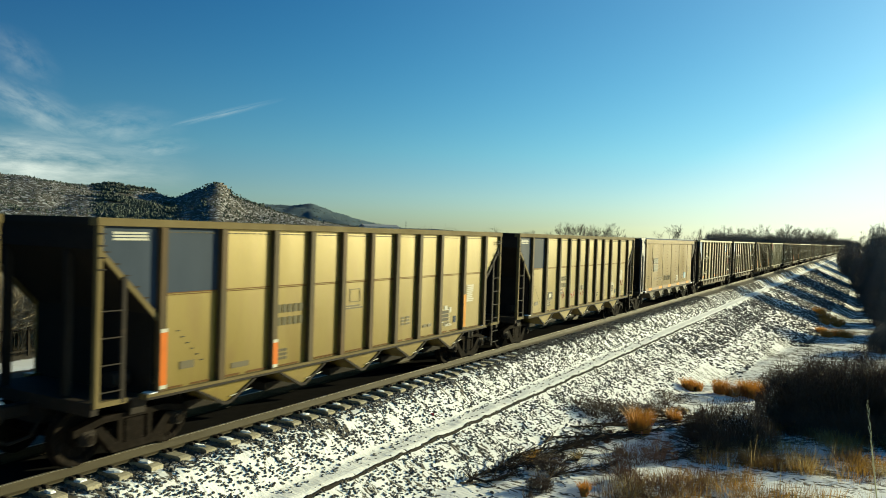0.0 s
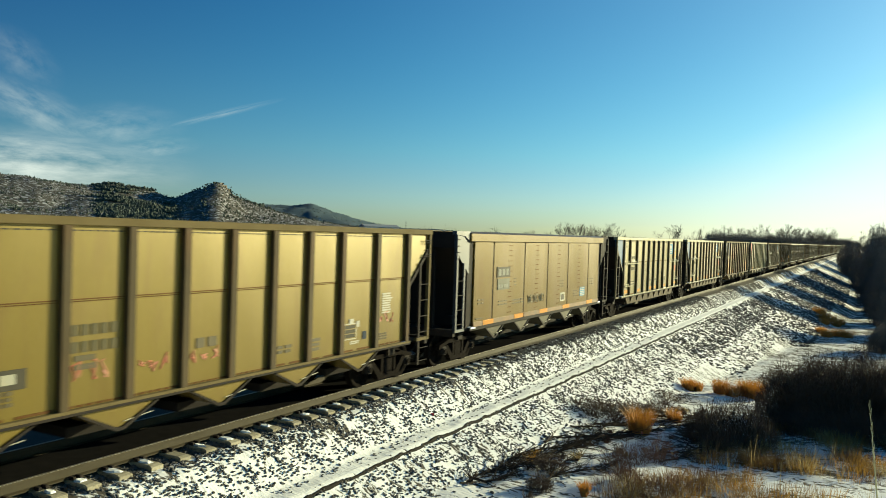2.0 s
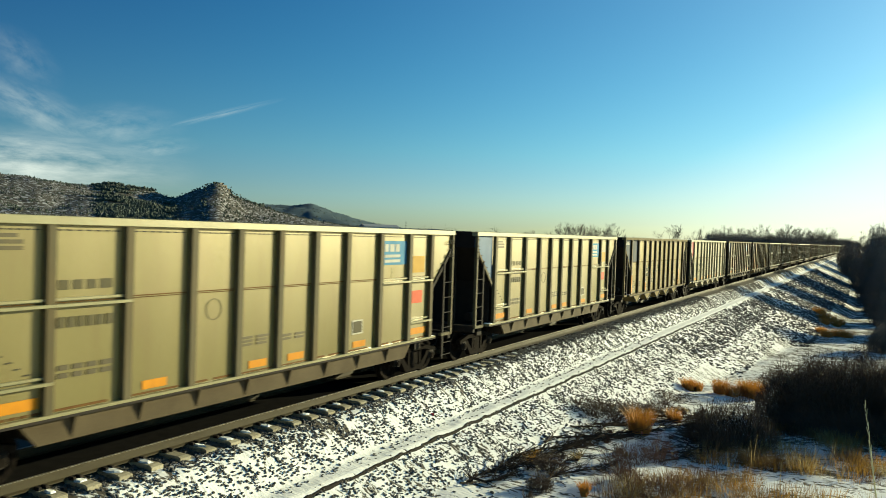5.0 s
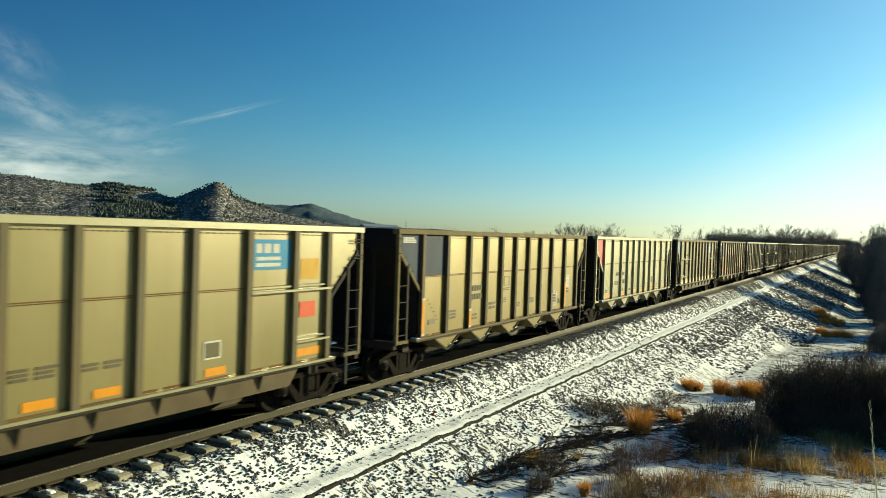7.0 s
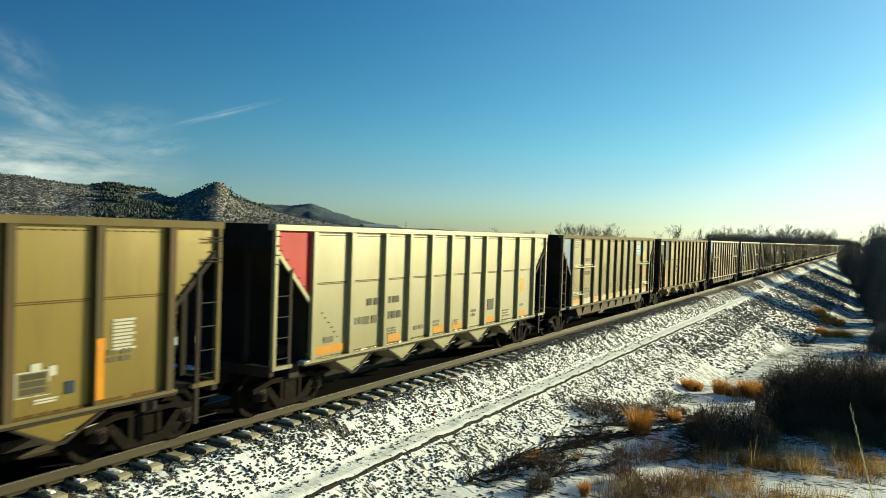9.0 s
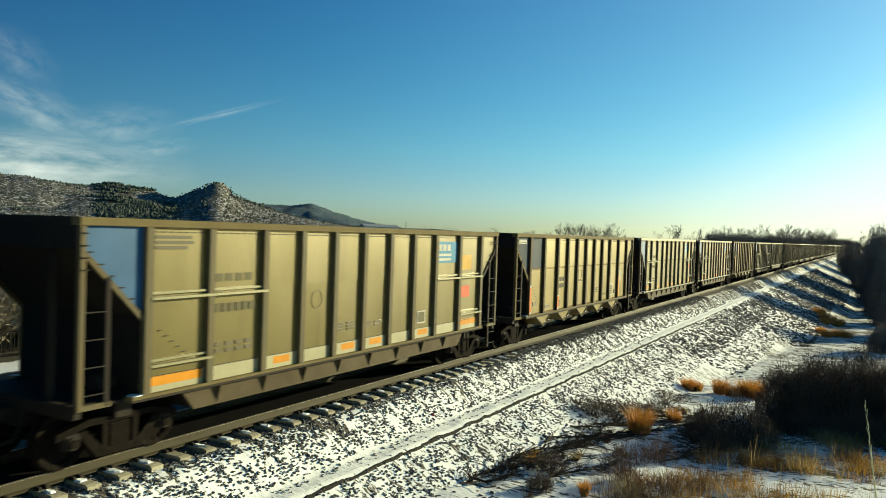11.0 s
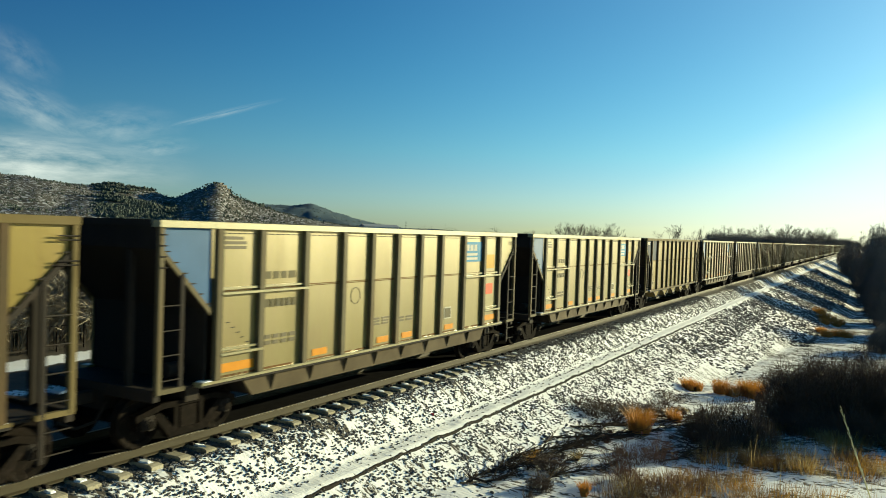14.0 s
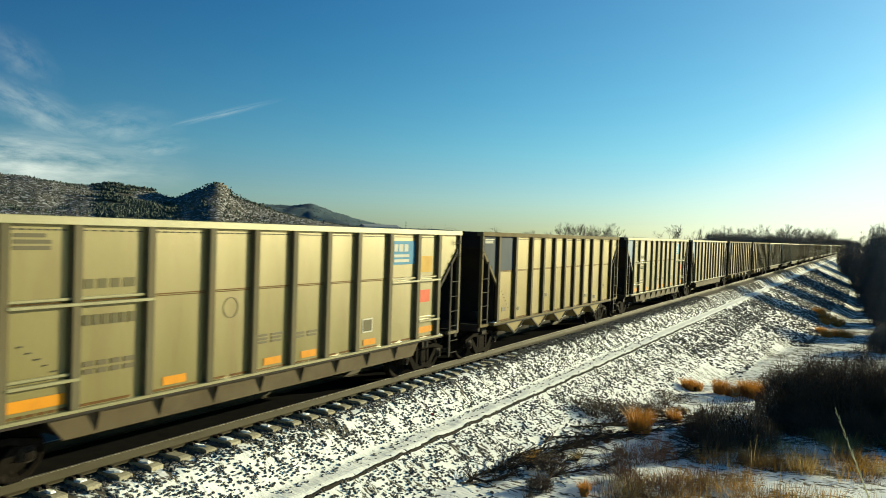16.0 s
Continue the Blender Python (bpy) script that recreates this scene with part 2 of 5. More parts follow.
M["straw_brown"] = surface("brown_dead_grass", (0.19, 0.120, 0.045), (0.12, 0.075, 0.03), 0.75, scale=9, bump=0)
M["rotten_wood"] = surface("dark_wet_branch", (0.034, 0.027, 0.021), (0.055, 0.043, 0.032), 0.9, spec=0.05, scale=6, bump=0.2)
# paler than near twigs: distance haze is mixed into the colour
M["brush_grey"] = surface("haze_paled_far_twigs", (0.22, 0.195, 0.168), (0.15, 0.130, 0.11), 0.9, spec=0.05, scale=0.6, bump=0)
M["brush_olive"] = surface("olive_dry_brush", (0.16, 0.125, 0.05), (0.09, 0.07, 0.035), 0.85, scale=2, bump=0)
M["bark"] = surface("grey_brown_bark", (0.13, 0.10, 0.075), (0.08, 0.06, 0.045), 0.85, scale=4, bump=0.2)
M["pale_bark"] = surface("pale_cottonwood_bark", (0.30, 0.26, 0.19), (0.18, 0.15, 0.10), 0.85, scale=4, bump=0.2)
M["pine"] = surface("dark_pine_foliage", (0.030, 0.042, 0.030), (0.05, 0.06, 0.04), 0.85, scale=0.3, fine=2, bump=0)
M["plain_white"] = surface("white_plaster", (0.7, 0.69, 0.66), (0.6, 0.58, 0.55), 0.7, scale=2)
M["roof_grey"] = surface("snowy_grey_roof", (0.24, 0.26, 0.28), (0.18, 0.19, 0.21), 0.7, scale=1)
M["snow"] = surface("clean_snow", (0.85, 0.86, 0.87), (0.78, 0.78, 0.78), 0.7, scale=5, vary=0.02)
M["graffiti_red"] = surface("faded_red_spray", (0.38, 0.09, 0.05), (0.34, 0.2, 0.09), 0.6, scale=8, vary=0.1)
M["pink"] = surface("red_marking_paint", (0.6, 0.035, 0.06), (0.5, 0.035, 0.05), 0.6, scale=9)


def snow_ground():
    """Snow over dark gravel and dead grass; how much gravel shows through changes across the embankment."""
    m = bpy.data.materials.new("snowy_ground")
    m.use_nodes = True
    n, l = m.node_tree.nodes, m.node_tree.links
    b = n["Principled BSDF"]
    geo = n.new("ShaderNodeNewGeometry")
    sep = n.new("ShaderNodeSeparateXYZ")
    l.new(geo.outputs["Position"], sep.inputs[0])

    def noise_of(scale, detail, dist=0.0, squash=(1, 1, 1)):
        mu = n.new("ShaderNodeVectorMath")
        mu.operation = "MULTIPLY"
        mu.inputs[1].default_value = squash
        l.new(geo.outputs["Position"], mu.inputs[0])
        q = n.new("ShaderNodeTexNoise")
        q.inputs["Scale"].default_value, q.inputs["Detail"].default_value, q.inputs["Distortion"].default_value = scale, detail, dist
        l.new(mu.outputs[0], q.inputs["Vector"])
        return q.outputs["Fac"]

    # bare share across the line: x from the far verge to the near field
    ramp = n.new("ShaderNodeValToRGB")
    xr = n.new("ShaderNodeMapRange")
    xr.inputs["From Min"].default_value, xr.inputs["From Max"].default_value = -34.0, -4.0
    wob = n.new("ShaderNodeMath")
    wob.operation = "MULTIPLY_ADD"
    l.new(noise_of(1.6, 4.0), wob.inputs[0])
    wob.inputs[1].default_value = 0.16
    wob2 = n.new("ShaderNodeMath")
    wob2.operation = "ADD"
    wob2.inputs[1].default_value = -0.08
    l.new(sep.outputs["X"], wob2.inputs[0])
    l.new(wob2.outputs[0], wob.inputs[2])
    l.new(wob.outputs[0], xr.inputs["Value"])
    l.new(xr.outputs[0], ramp.inputs[0])
    # full bareness behind the track: dark ballast, plus the train's shadow painted in
    stops = [(-34.0, 0.90), (-26.9, 0.95), (-26.4, 0.12), (-25.0, 0.12), (-24.6, 0.95), (-22.2, 0.95), (-21.9, 0.42), (-21.2, 0.44), (-20.8, 1.05), (-14.0, 1.05), (-10.75, 1.0), (-10.55, 0.80), (-10.25, 0.54), (-9.95, 0.45), (-9.4, 0.33), (-9.2, 0.10), (-8.75, 0.09),
             (-8.70, 0.35), (-8.62, 0.40), (-8.58, 0.37), (-7.6, 0.38), (-6.5, 0.38), (-4.0, 0.46)]
    els = ramp.color_ramp.elements
    for i, (x, v) in enumerate(stops):
        e = els[i] if i < 2 else els.new((x + 34) / 30)
        e.position = (x + 34) / 30
        e.color = (v, v, v, 1)
    fine = noise_of(10.0, 4.0, 0.6, (0.45, 0.95, 0.45))
    big = noise_of(0.7, 4.0, 0.4)
    mixn = n.new("ShaderNodeMath")
    mixn.operation = "MULTIPLY_ADD"
    l.new(big, mixn.inputs[0])
    mixn.inputs[1].default_value = 0.55
    l.new(fine, mixn.inputs[2])
    streak = n.new("ShaderNodeMath")
    streak.operation = "MULTIPLY_ADD"
    l.new(noise_of(2.4, 4.0, 0.5, (0.28, 1.25, 0.28)), streak.inputs[0])
    streak.inputs[1].default_value = 0.55
    l.new(mixn.outputs[0], streak.inputs[2])
    mixn = n.new("ShaderNodeMath")
    mixn.operation = "SUBTRACT"
    l.new(streak.outputs[0], mixn.inputs[0])
    mixn.inputs[1].default_value = 0.275
    # snow where noise exceeds the bare share
    sub = n.new("ShaderNodeMath")
    sub.operation = "SUBTRACT"
    l.new(mixn.outputs[0], sub.inputs[0])
    l.new(ramp.outputs[0], sub.inputs[1])
    st = n.new("ShaderNodeMapRange")
    st.inputs["From Min"].default_value, st.inputs["From Max"].default_value = 0.22, 0.30
    # the snow thins out further along the line
    yr = n.new("ShaderNodeMapRange")
    yr.inputs["From Min"].default_value, yr.inputs["From Max"].default_value = 30.0, 120.0
    yr.inputs["To Max"].default_value = 0.30
    l.new(sep.outputs["Y"], yr.inputs["Value"])
    sub2 = n.new("ShaderNodeMath")
    sub2.operation = "SUBTRACT"
    l.new(sub.outputs[0], sub2.inputs[0])
    xs_ = n.new("ShaderNodeMapRange")
    xs_.inputs["From Min"].default_value, xs_.inputs["From Max"].default_value = -9.4, -7.0
    xs_.inputs["To Min"].default_value, xs_.inputs["To Max"].default_value = 1.0, 0.62
    l.new(sep.outputs["X"], xs_.inputs["Value"])
    less = n.new("ShaderNodeMath")
    less.operation = "MULTIPLY"
    l.new(yr.outputs[0], less.inputs[0])
    l.new(xs_.outputs[0], less.inputs[1])
    l.new(less.outputs[0], sub2.inputs[1])
    # further off the snow lies in patches
    far_off = n.new("ShaderNodeMapRange")
    far_off.inputs["From Min"].default_value, far_off.inputs["From Max"].default_value = 45.0, 110.0
    far_off.inputs["To Max"].default_value = 1.5
    l.new(sep.outputs["Y"], far_off.inputs["Value"])
    centred = n.new("ShaderNodeMath")
    centred.operation = "SUBTRACT"
    l.new(noise_of(0.55, 6.0, 0.8, (0.6, 1.0, 0.6)), centred.inputs[0])
    centred.inputs[1].default_value = 0.47
    patches = n.new("ShaderNodeMath")
    patches.operation = "MULTIPLY_ADD"
    l.new(centred.outputs[0], patches.inputs[0])
    l.new(far_off.outputs[0], patches.inputs[1])
    l.new(sub2.outputs[0], patches.inputs[2])
    sub = patches
    l.new(sub.outputs[0], st.inputs["Value"])
    soil = n.new("ShaderNodeMix")
    soil.data_type = "RGBA"
    soil.inputs[6].default_value, soil.inputs[7].default_value = (0.045, 0.042, 0.038, 1), (0.10, 0.085, 0.065, 1)
    l.new(noise_of(3.0, 5.0), soil.inputs[0])
    snow = n.new("ShaderNodeMix")
    snow.data_type = "RGBA"
    snow.inputs[6].default_value, snow.inputs[7].default_value = (0.76, 0.77, 0.77, 1), (0.62, 0.62, 0.61, 1)
    l.new(noise_of(2.0, 5.0), snow.inputs[0])
    mx = n.new("ShaderNodeMix")
    mx.data_type = "RGBA"
    l.new(st.outputs[0], mx.inputs[0])
    l.new(soil.outputs[2], mx.inputs[6])
    l.new(snow.outputs[2], mx.inputs[7])
    l.new(mx.outputs[2], b.inputs["Base Color"])
    b.inputs["Roughness"].default_value = 0.85
    b.inputs["Specular IOR Level"].default_value = 0.08
    bp = n.new("ShaderNodeBump")
    bp.inputs["Strength"].default_value, bp.inputs["Distance"].default_value = 0.38, 0.05
    l.new(mixn.outputs[0], bp.inputs["Height"])
    l.new(bp.outputs[0], b.inputs["Normal"])
    return m


def let_light_through(m, share):
    """Thin dry blades pass part of the light that falls on their far side."""
    n, l = m.node_tree.nodes, m.node_tree.links
    b, out = n["Principled BSDF"], n["Material Output"]
    tr, mx = n.new("ShaderNodeBsdfTranslucent"), n.new("ShaderNodeMixShader")
    l.new(b.inputs["Base Color"].links[0].from_socket, tr.inputs["Color"])
    mx.inputs[0].default_value = share
    l.new(b.outputs[0], mx.inputs[1])
    l.new(tr.outputs[0], mx.inputs[2])
    l.new(mx.outputs[0], out.inputs["Surface"])


for blade in ("straw", "straw_orange", "straw_pale", "straw_brown"):
    let_light_through(M[blade], 0.38)
M["ground"] = snow_ground()


# ---- building helpers ----
def part(name, bm, material, parent=None, label="", smooth=False):
    """Links a bmesh as one mesh object under a thing or a part."""
    me = bpy.data.meshes.new(name)
    bm.normal_update()
    bm.to_mesh(me)
    bm.free()
    return part_of(name, me, material, parent, label, smooth)


def part_of(name, me, material, parent=None, label="", smooth=False):
    if material is not None and not me.materials:
        me.materials.append(material)
    if smooth:
        me.shade_smooth()
    ob = new(name, me)
    ob.parent = parent
    if label:
        ob["label"] = label
    return ob


def box(bm, x0, x1, y0, y1, z0, z1, bevel=0.0):
    vs = [bm.verts.new(p) for p in ((x0, y0, z0), (x1, y0, z0), (x1, y1, z0), (x0, y1, z0),
                                    (x0, y0, z1), (x1, y0, z1), (x1, y1, z1), (x0, y1, z1))]
    fs = [bm.faces.new([vs[i] for i in f]) for f in ((3, 2, 1, 0), (4, 5, 6, 7), (0, 1, 5, 4), (1, 2, 6, 5), (2, 3, 7, 6), (3, 0, 4, 7))]
    if bevel:
        es = {e for f in fs for e in f.edges}
        bmesh.ops.bevel(bm, geom=list(es), offset=bevel, segments=1, affect="EDGES")
    return bm


def bx(*a, bevel=0.0):
    return box(bmesh.new(), *a, bevel=bevel)


def slab(pts, t0, t1, axis="x"):
    """A prism: an outline in the plane across an axis, thick from t0 to t1. Outline pairs: (y, z) for x, (x, z) for y, (x, y) for z."""
    bm = bmesh.new()
    mk = {"x": lambda t, a, b: (t, a, b), "y": lambda t, a, b: (a, t, b), "z": lambda t, a, b: (a, b, t)}[axis]
    lo = [bm.verts.new(mk(t0, *p)) for p in pts]
    hi = [bm.verts.new(mk(t1, *p)) for p in pts]
    bm.faces.new(lo)
    bm.faces.new(hi[::-1])
    n = len(pts)
    for i in range(n):
        bm.faces.new((lo[i], hi[i], hi[(i + 1) % n], lo[(i + 1) % n]))
    bmesh.ops.recalc_face_normals(bm, faces=bm.faces[:])
    return bm


def rod(bm, a, b, r0, r1=None, n=8):
    """A round or many-sided bar from a to b."""
    a, b = Vector(a), Vector(b)
    r1 = r0 if r1 is None else r1
    d = (b - a).normalized()
    u = d.orthogonal().normalized()
    w = d.cross(u)
    ring = []
    for p, r in ((a, r0), (b, r1)):
        ring.append([bm.verts.new(p + r * (math.cos(t) * u + math.sin(t) * w)) for t in (2 * math.pi * k / n for k in range(n))])
    for k in range(n):
        bm.faces.new((ring[0][k], ring[0][(k + 1) % n], ring[1][(k + 1) % n], ring[1][k]))
    bm.faces.new(ring[0][::-1])
    bm.faces.new(ring[1])
    return bm


def lathe(bm, profile, n=24, axis="x", centre=(0, 0, 0), caps=True):
    """Turns a profile of (along, radius) round an axis."""
    rings = []
    for s, r in profile:
        ring = []
        for k in range(n):
            t = 2 * math.pi * k / n
            p = (s, r * math.cos(t), r * math.sin(t)) if axis == "x" else (r * math.cos(t), s, r * math.sin(t)) if axis == "y" else (r * math.cos(t), r * math.sin(t), s)
            ring.append(bm.verts.new(Vector(p) + Vector(centre)))
        rings.append(ring)
    for a, b in zip(rings, rings[1:]):
        for k in range(n):
            bm.faces.new((a[k], a[(k + 1) % n], b[(k + 1) % n], b[k]))
    if caps:
        bm.faces.new(rings[0][::-1])
        bm.faces.new(rings[-1])
    bmesh.ops.recalc_face_normals(bm, faces=bm.faces[:])
    return bm


def mesh_of(name, verts, faces):
    me = bpy.data.meshes.new(name)
    me.from_pydata(verts, [], faces)
    me.update()
    return me


# ---- ground ----
def fbm(x, y, seed=0.0, oct=4):
    return noise.fractal(Vector((x, y, seed)), 1.0, 2.0, oct)


def lerp(v, pts):
    """Piecewise straight between (key, value) pairs."""
    if v <= pts[0][0]:
        return pts[0][1]
    for (a, p), (b, q) in zip(pts, pts[1:]):
        if v <= b:
            return p + (q - p) * (v - a) / (b - a)
    return pts[-1][1]


FLOOR = [(-40, -1.2), (12, -1.45), (20, -1.75), (40, -2.6), (110, -5.0), (400, -6.0)]
BED = [(-15.6, -1.15), (-14.6, -0.95), (-13.2, -0.36), (-12.9, -0.28), (-12.42, -0.25), (-12.2, -0.172), (-10.87, -0.172), (-10.72, -0.25), (-10.15, -0.27), (-9.9, -0.36), (-9.2, -0.93), (-8.74, -0.97), (-8.66, -1.04), (-8.62, -1.06)]


def ground_z(x, y):
    """The height of the ground: the banked line, the ditch and field beside it, the bank the film was taken from."""
    if x <= -8.62:
        if x >= -15.6:
            z = lerp(x, BED)
            if x > -10.1 or x < -13.0:
                z += 0.03 * fbm(x * 1.5, y * 1.5, 3.0)
            return z
        k = min(1.0, (-15.6 - x) / 60)
        rise = 2.6 * max(0.0, min(1.0, (-x - 60) / 500))
        return -1.15 - 0.55 * k + rise + 0.25 * fbm(x * 0.1, y * 0.1, 1.0) * min(1, (-15.6 - x) / 4)
    fl = lerp(y, FLOOR) + 0.10 * fbm(x * 0.55, y * 0.55, 5.0) + 0.035 * fbm(x * 2.5, y * 2.5, 6.0)
    fl += 0.05 * max(0.0, x + 4) * max(0.0, min(1.0, (60 - y) / 40))
    slope = -1.06 - 0.50 * (x + 8.62) + 0.05 * fbm(x * 1.3, y * 1.3, 7.0) * min(1, (x + 8.62) * 3)
    z = max(fl, slope)
    # the bank under the camera
    d = math.hypot(x - 1.0, y + 2.0)
    z = max(z, min(2.1, 2.1 - 0.75 * (d - 3.2)))
    return z


def spread(stops):
    """Grid lines from (start, step) pairs up to the last start."""
    out = []
    for (a, s), (b, _) in zip(stops, stops[1:]):
        k = max(1, round((b - a) / s))
        out += [a + (b - a) * i / k for i in range(k)]
    return out + [stops[-1][0]]


xs = spread([(-4500, 700), (-1000, 120), (-200, 20), (-40, 3), (-16, 0.4), (-13.3, 0.4), (-12.9, 0.24), (-12.2, 0.66), (-10.87, 0.15), (-10.72, 0.12), (-8.74, 0.08), (-8.66, 0.04), (-8.5, 0.16), (-3, 0.35), (6, 1.5), (30, 12), (150, 80), (1000, 700), (4500, 1)])
ys = spread([(-1500, 300), (-60, 8), (-4, 1.0), (6, 0.22), (34, 0.45), (70, 1.2), (150, 5), (400, 40), (1000, 250), (4500, 1)])
gv = [(x, y, ground_z(x, y)) for y in ys for x in xs]
nx = len(xs)
gf = [(j * nx + i, j * nx + i + 1, (j + 1) * nx + i + 1, (j + 1) * nx + i) for j in range(len(ys) - 1) for i in range(nx - 1)]
ground = part_of("ground", mesh_of("ground", gv, gf), M["ground"], smooth=True)
tagged(ground, "snow-dusted gravel embankment and winter field", "ground", kind="structure")

# the torn edge of black membrane along the path
ev, ef = [], []
for k in range(330):
    y = 6 + 0.125 * k
    x = -8.68 + 0.05 * fbm(3.0, y * 0.9, 2.0) + 0.02 * fbm(1.0, y * 4.0, 4.0)
    w = 0.030 + 0.022 * fbm(7.0, y * 2.2, 8.0)
    z = ground_z(x, y)
    ev += [(x - w, y, z - 0.02), (x - 0.6 * w, y, z + 0.035), (x + 0.6 * w, y, z + 0.028), (x + w + 0.01, y, z - 0.05)]
for k in range(329):
    ef += [(4 * k + j, 4 * k + j + 1, 4 * k + j + 5, 4 * k + j + 4) for j in range(3)]
tagged(part_of("membrane_edge", mesh_of("membrane_edge", ev, ef), M["near_black"]), "torn black membrane edge along the snowy path", "membrane", kind="structure")

# ---- track ----
XC = -11.531                      # the track's middle line
RAIL = [(-0.075, -0.172), (0.075, -0.172), (0.075, -0.158), (0.012, -0.140), (0.010, -0.045), (0.037, -0.036), (0.037, -0.008), (0.030, 0.0),
        (-0.030, 0.0), (-0.037, -0.008), (-0.037, -0.036), (-0.010, -0.045), (-0.012, -0.140), (-0.075, -0.158)]
for side in (-0.7545, 0.7545):
    r = part("rail", slab([(XC + side + a, b) for a, b in RAIL], -60, 900, "y"), M["rail"])
    tagged(r, "rust-brown steel rail on concrete sleepers", "rail", "running rails", kind="structure")
    head = part("rail_head", bx(XC + side - 0.028, XC + side + 0.028, -60, 900, 0.0, 0.003), M["railhead"], r, "worn bright rail head")

cv, cf = [], []
cols = [-13.3, -12.9, -12.42, -12.2, -10.87, -10.80]
rows_y = [-60 + 4 * k for k in range(140)]
for y in rows_y:
    cv += [(x, y, lerp(x, BED) + 0.012) for x in cols]
for j in range(len(rows_y) - 1):
    cf += [(j * 6 + i, j * 6 + i + 1, j * 6 + 7 + i, j * 6 + 6 + i) for i in range(5)]
tagged(part_of("coal_fines", mesh_of("coal_fines", cv, cf), M["coal_dust"]), "black coal dust spilled between the rails", "coal dust", kind="structure")
sleeper_me = clip_me = None
track = tagged(new("sleeper_row"), "weathered concrete sleepers half buried in ballast", "sleepers", kind="structure")
for i in range(236):
    y = 2.6 + 0.61 * i
    if sleeper_me is None:
        bm = slab([(-1.30, -0.42), (-1.30, -0.205), (-1.22, -0.185), (1.22, -0.185), (1.30, -0.205), (1.30, -0.42)], -0.125, 0.125, "y")
        bmesh.ops.bevel(bm, geom=[e for e in bm.edges if e.calc_length() > 1], offset=0.02, segments=1, affect="EDGES")
        s = part("sleeper", bm, M["sleeper"], track)
        sleeper_me = s.data
    else:
        s = part_of("sleeper", sleeper_me, None, track)
    if 5 <= i < 42:
        if clip_me is None:
            bm = bx(0.80, 0.92, -0.09, -0.03, -0.188, -0.130, bevel=0.01)
            box(bm, 0.80, 0.92, 0.03, 0.09, -0.188, -0.130, bevel=0.01)
            clip_me = part("rail_clip", bm, M["dark_steel"], s, "pair of dark rail clips").data
        else:
            part_of("rail_clip", clip_me, None, s)
    if i < 46 and random.random() < 0.85:
        bm = bmesh.new()
        w, d, x0 = random.uniform(0.13, 0.23), random.uniform(0.08, 0.12), random.uniform(0.96, 1.06)
        rim = [bm.verts.new((x0 + w * math.cos(t) * random.uniform(0.7, 1.1), d * math.sin(t) * random.uniform(0.7, 1.1), -0.186)) for t in (k * 0.698 for k in range(9))]
        top = [bm.verts.new(Vector((x0, 0, -0.186)) + 0.65 * (q.co - Vector((x0, 0, -0.186))) + Vector((0, 0, random.uniform(0.015, 0.03)))) for q in rim]
        for k in range(9):
            bm.faces.new((rim[k], rim[(k + 1) % 9], top[(k + 1) % 9], top[k]))
        bm.faces.new(top)
        part("snow_cap", bm, M["snow"], s, "thin cap of snow")
    s.matrix_basis = pose(XC + random.uniform(-0.012, 0.012), y + random.uniform(-0.02, 0.02), -0.085 * max(0.0, min(1.0, (y - 17) / 11)), 0, 0, random.uniform(-0.7, 0.7))
far_v, far_f = [], []
for i in range(500):
    y = 2.6 + 0.61 * (236 + i)
    k = len(far_v)
    far_v += [(XC + a, y + b, c) for a in (-1.3, 1.3) for b in (-0.125, 0.125) for c in (-0.4, -0.27)]
    far_f += [(k + a, k + b, k + c, k + d) for a, b, c, d in ((0, 1, 3, 2), (4, 6, 7, 5), (0, 4, 5, 1), (2, 3, 7, 6), (1, 5, 7, 3))]
tagged(part_of("far_sleepers", mesh_of("far_sleepers", far_v, far_f), M["sleeper"], track), kind="stuff")


# ---- coal cars ----
BODY, HALF, PITCH = 14.65, 1.575, 16.18
FACE = 1.485                       # the panels' outer plane
POSTS_HOPPER = [1.24, 2.60, 4.00, 5.14, 6.26, 7.38, 8.50, 9.62, 10.76, 12.16, 13.54]
POSTS_GONDOLA = [1.34, 2.45, 3.78, 5.11, 6.24, 7.37, 8.50, 9.63, 10.98, 12.32, 13.42]
R_WHEEL = 0.457


def mark(car, name, y0, y1, z0, z1, material, out=0.006, label=""):
    return part(name, bx(FACE - 0.004, FACE + out, y0, y1, z0, z1), material, car, label)


def bars(car, y0, y1, z0, z1, rows, material, cells=1, rng=random):
    """Lettering as plain bars: rows of cells."""
    h = (z1 - z0) / rows
    w = (y1 - y0) / cells
    bm = bmesh.new()
    for r in range(rows):
        for c in range(cells):
            trim = rng.uniform(0.05, 0.3) if c == cells - 1 else 0.28
            box(bm, FACE - 0.004, FACE + 0.007, y0 + c * w, y0 + (c + 1 - trim) * w, z0 + (r + 0.2) * h, z0 + (r + 0.85) * h)
    return tagged(part("stencil", bm, material, car), kind="stuff")


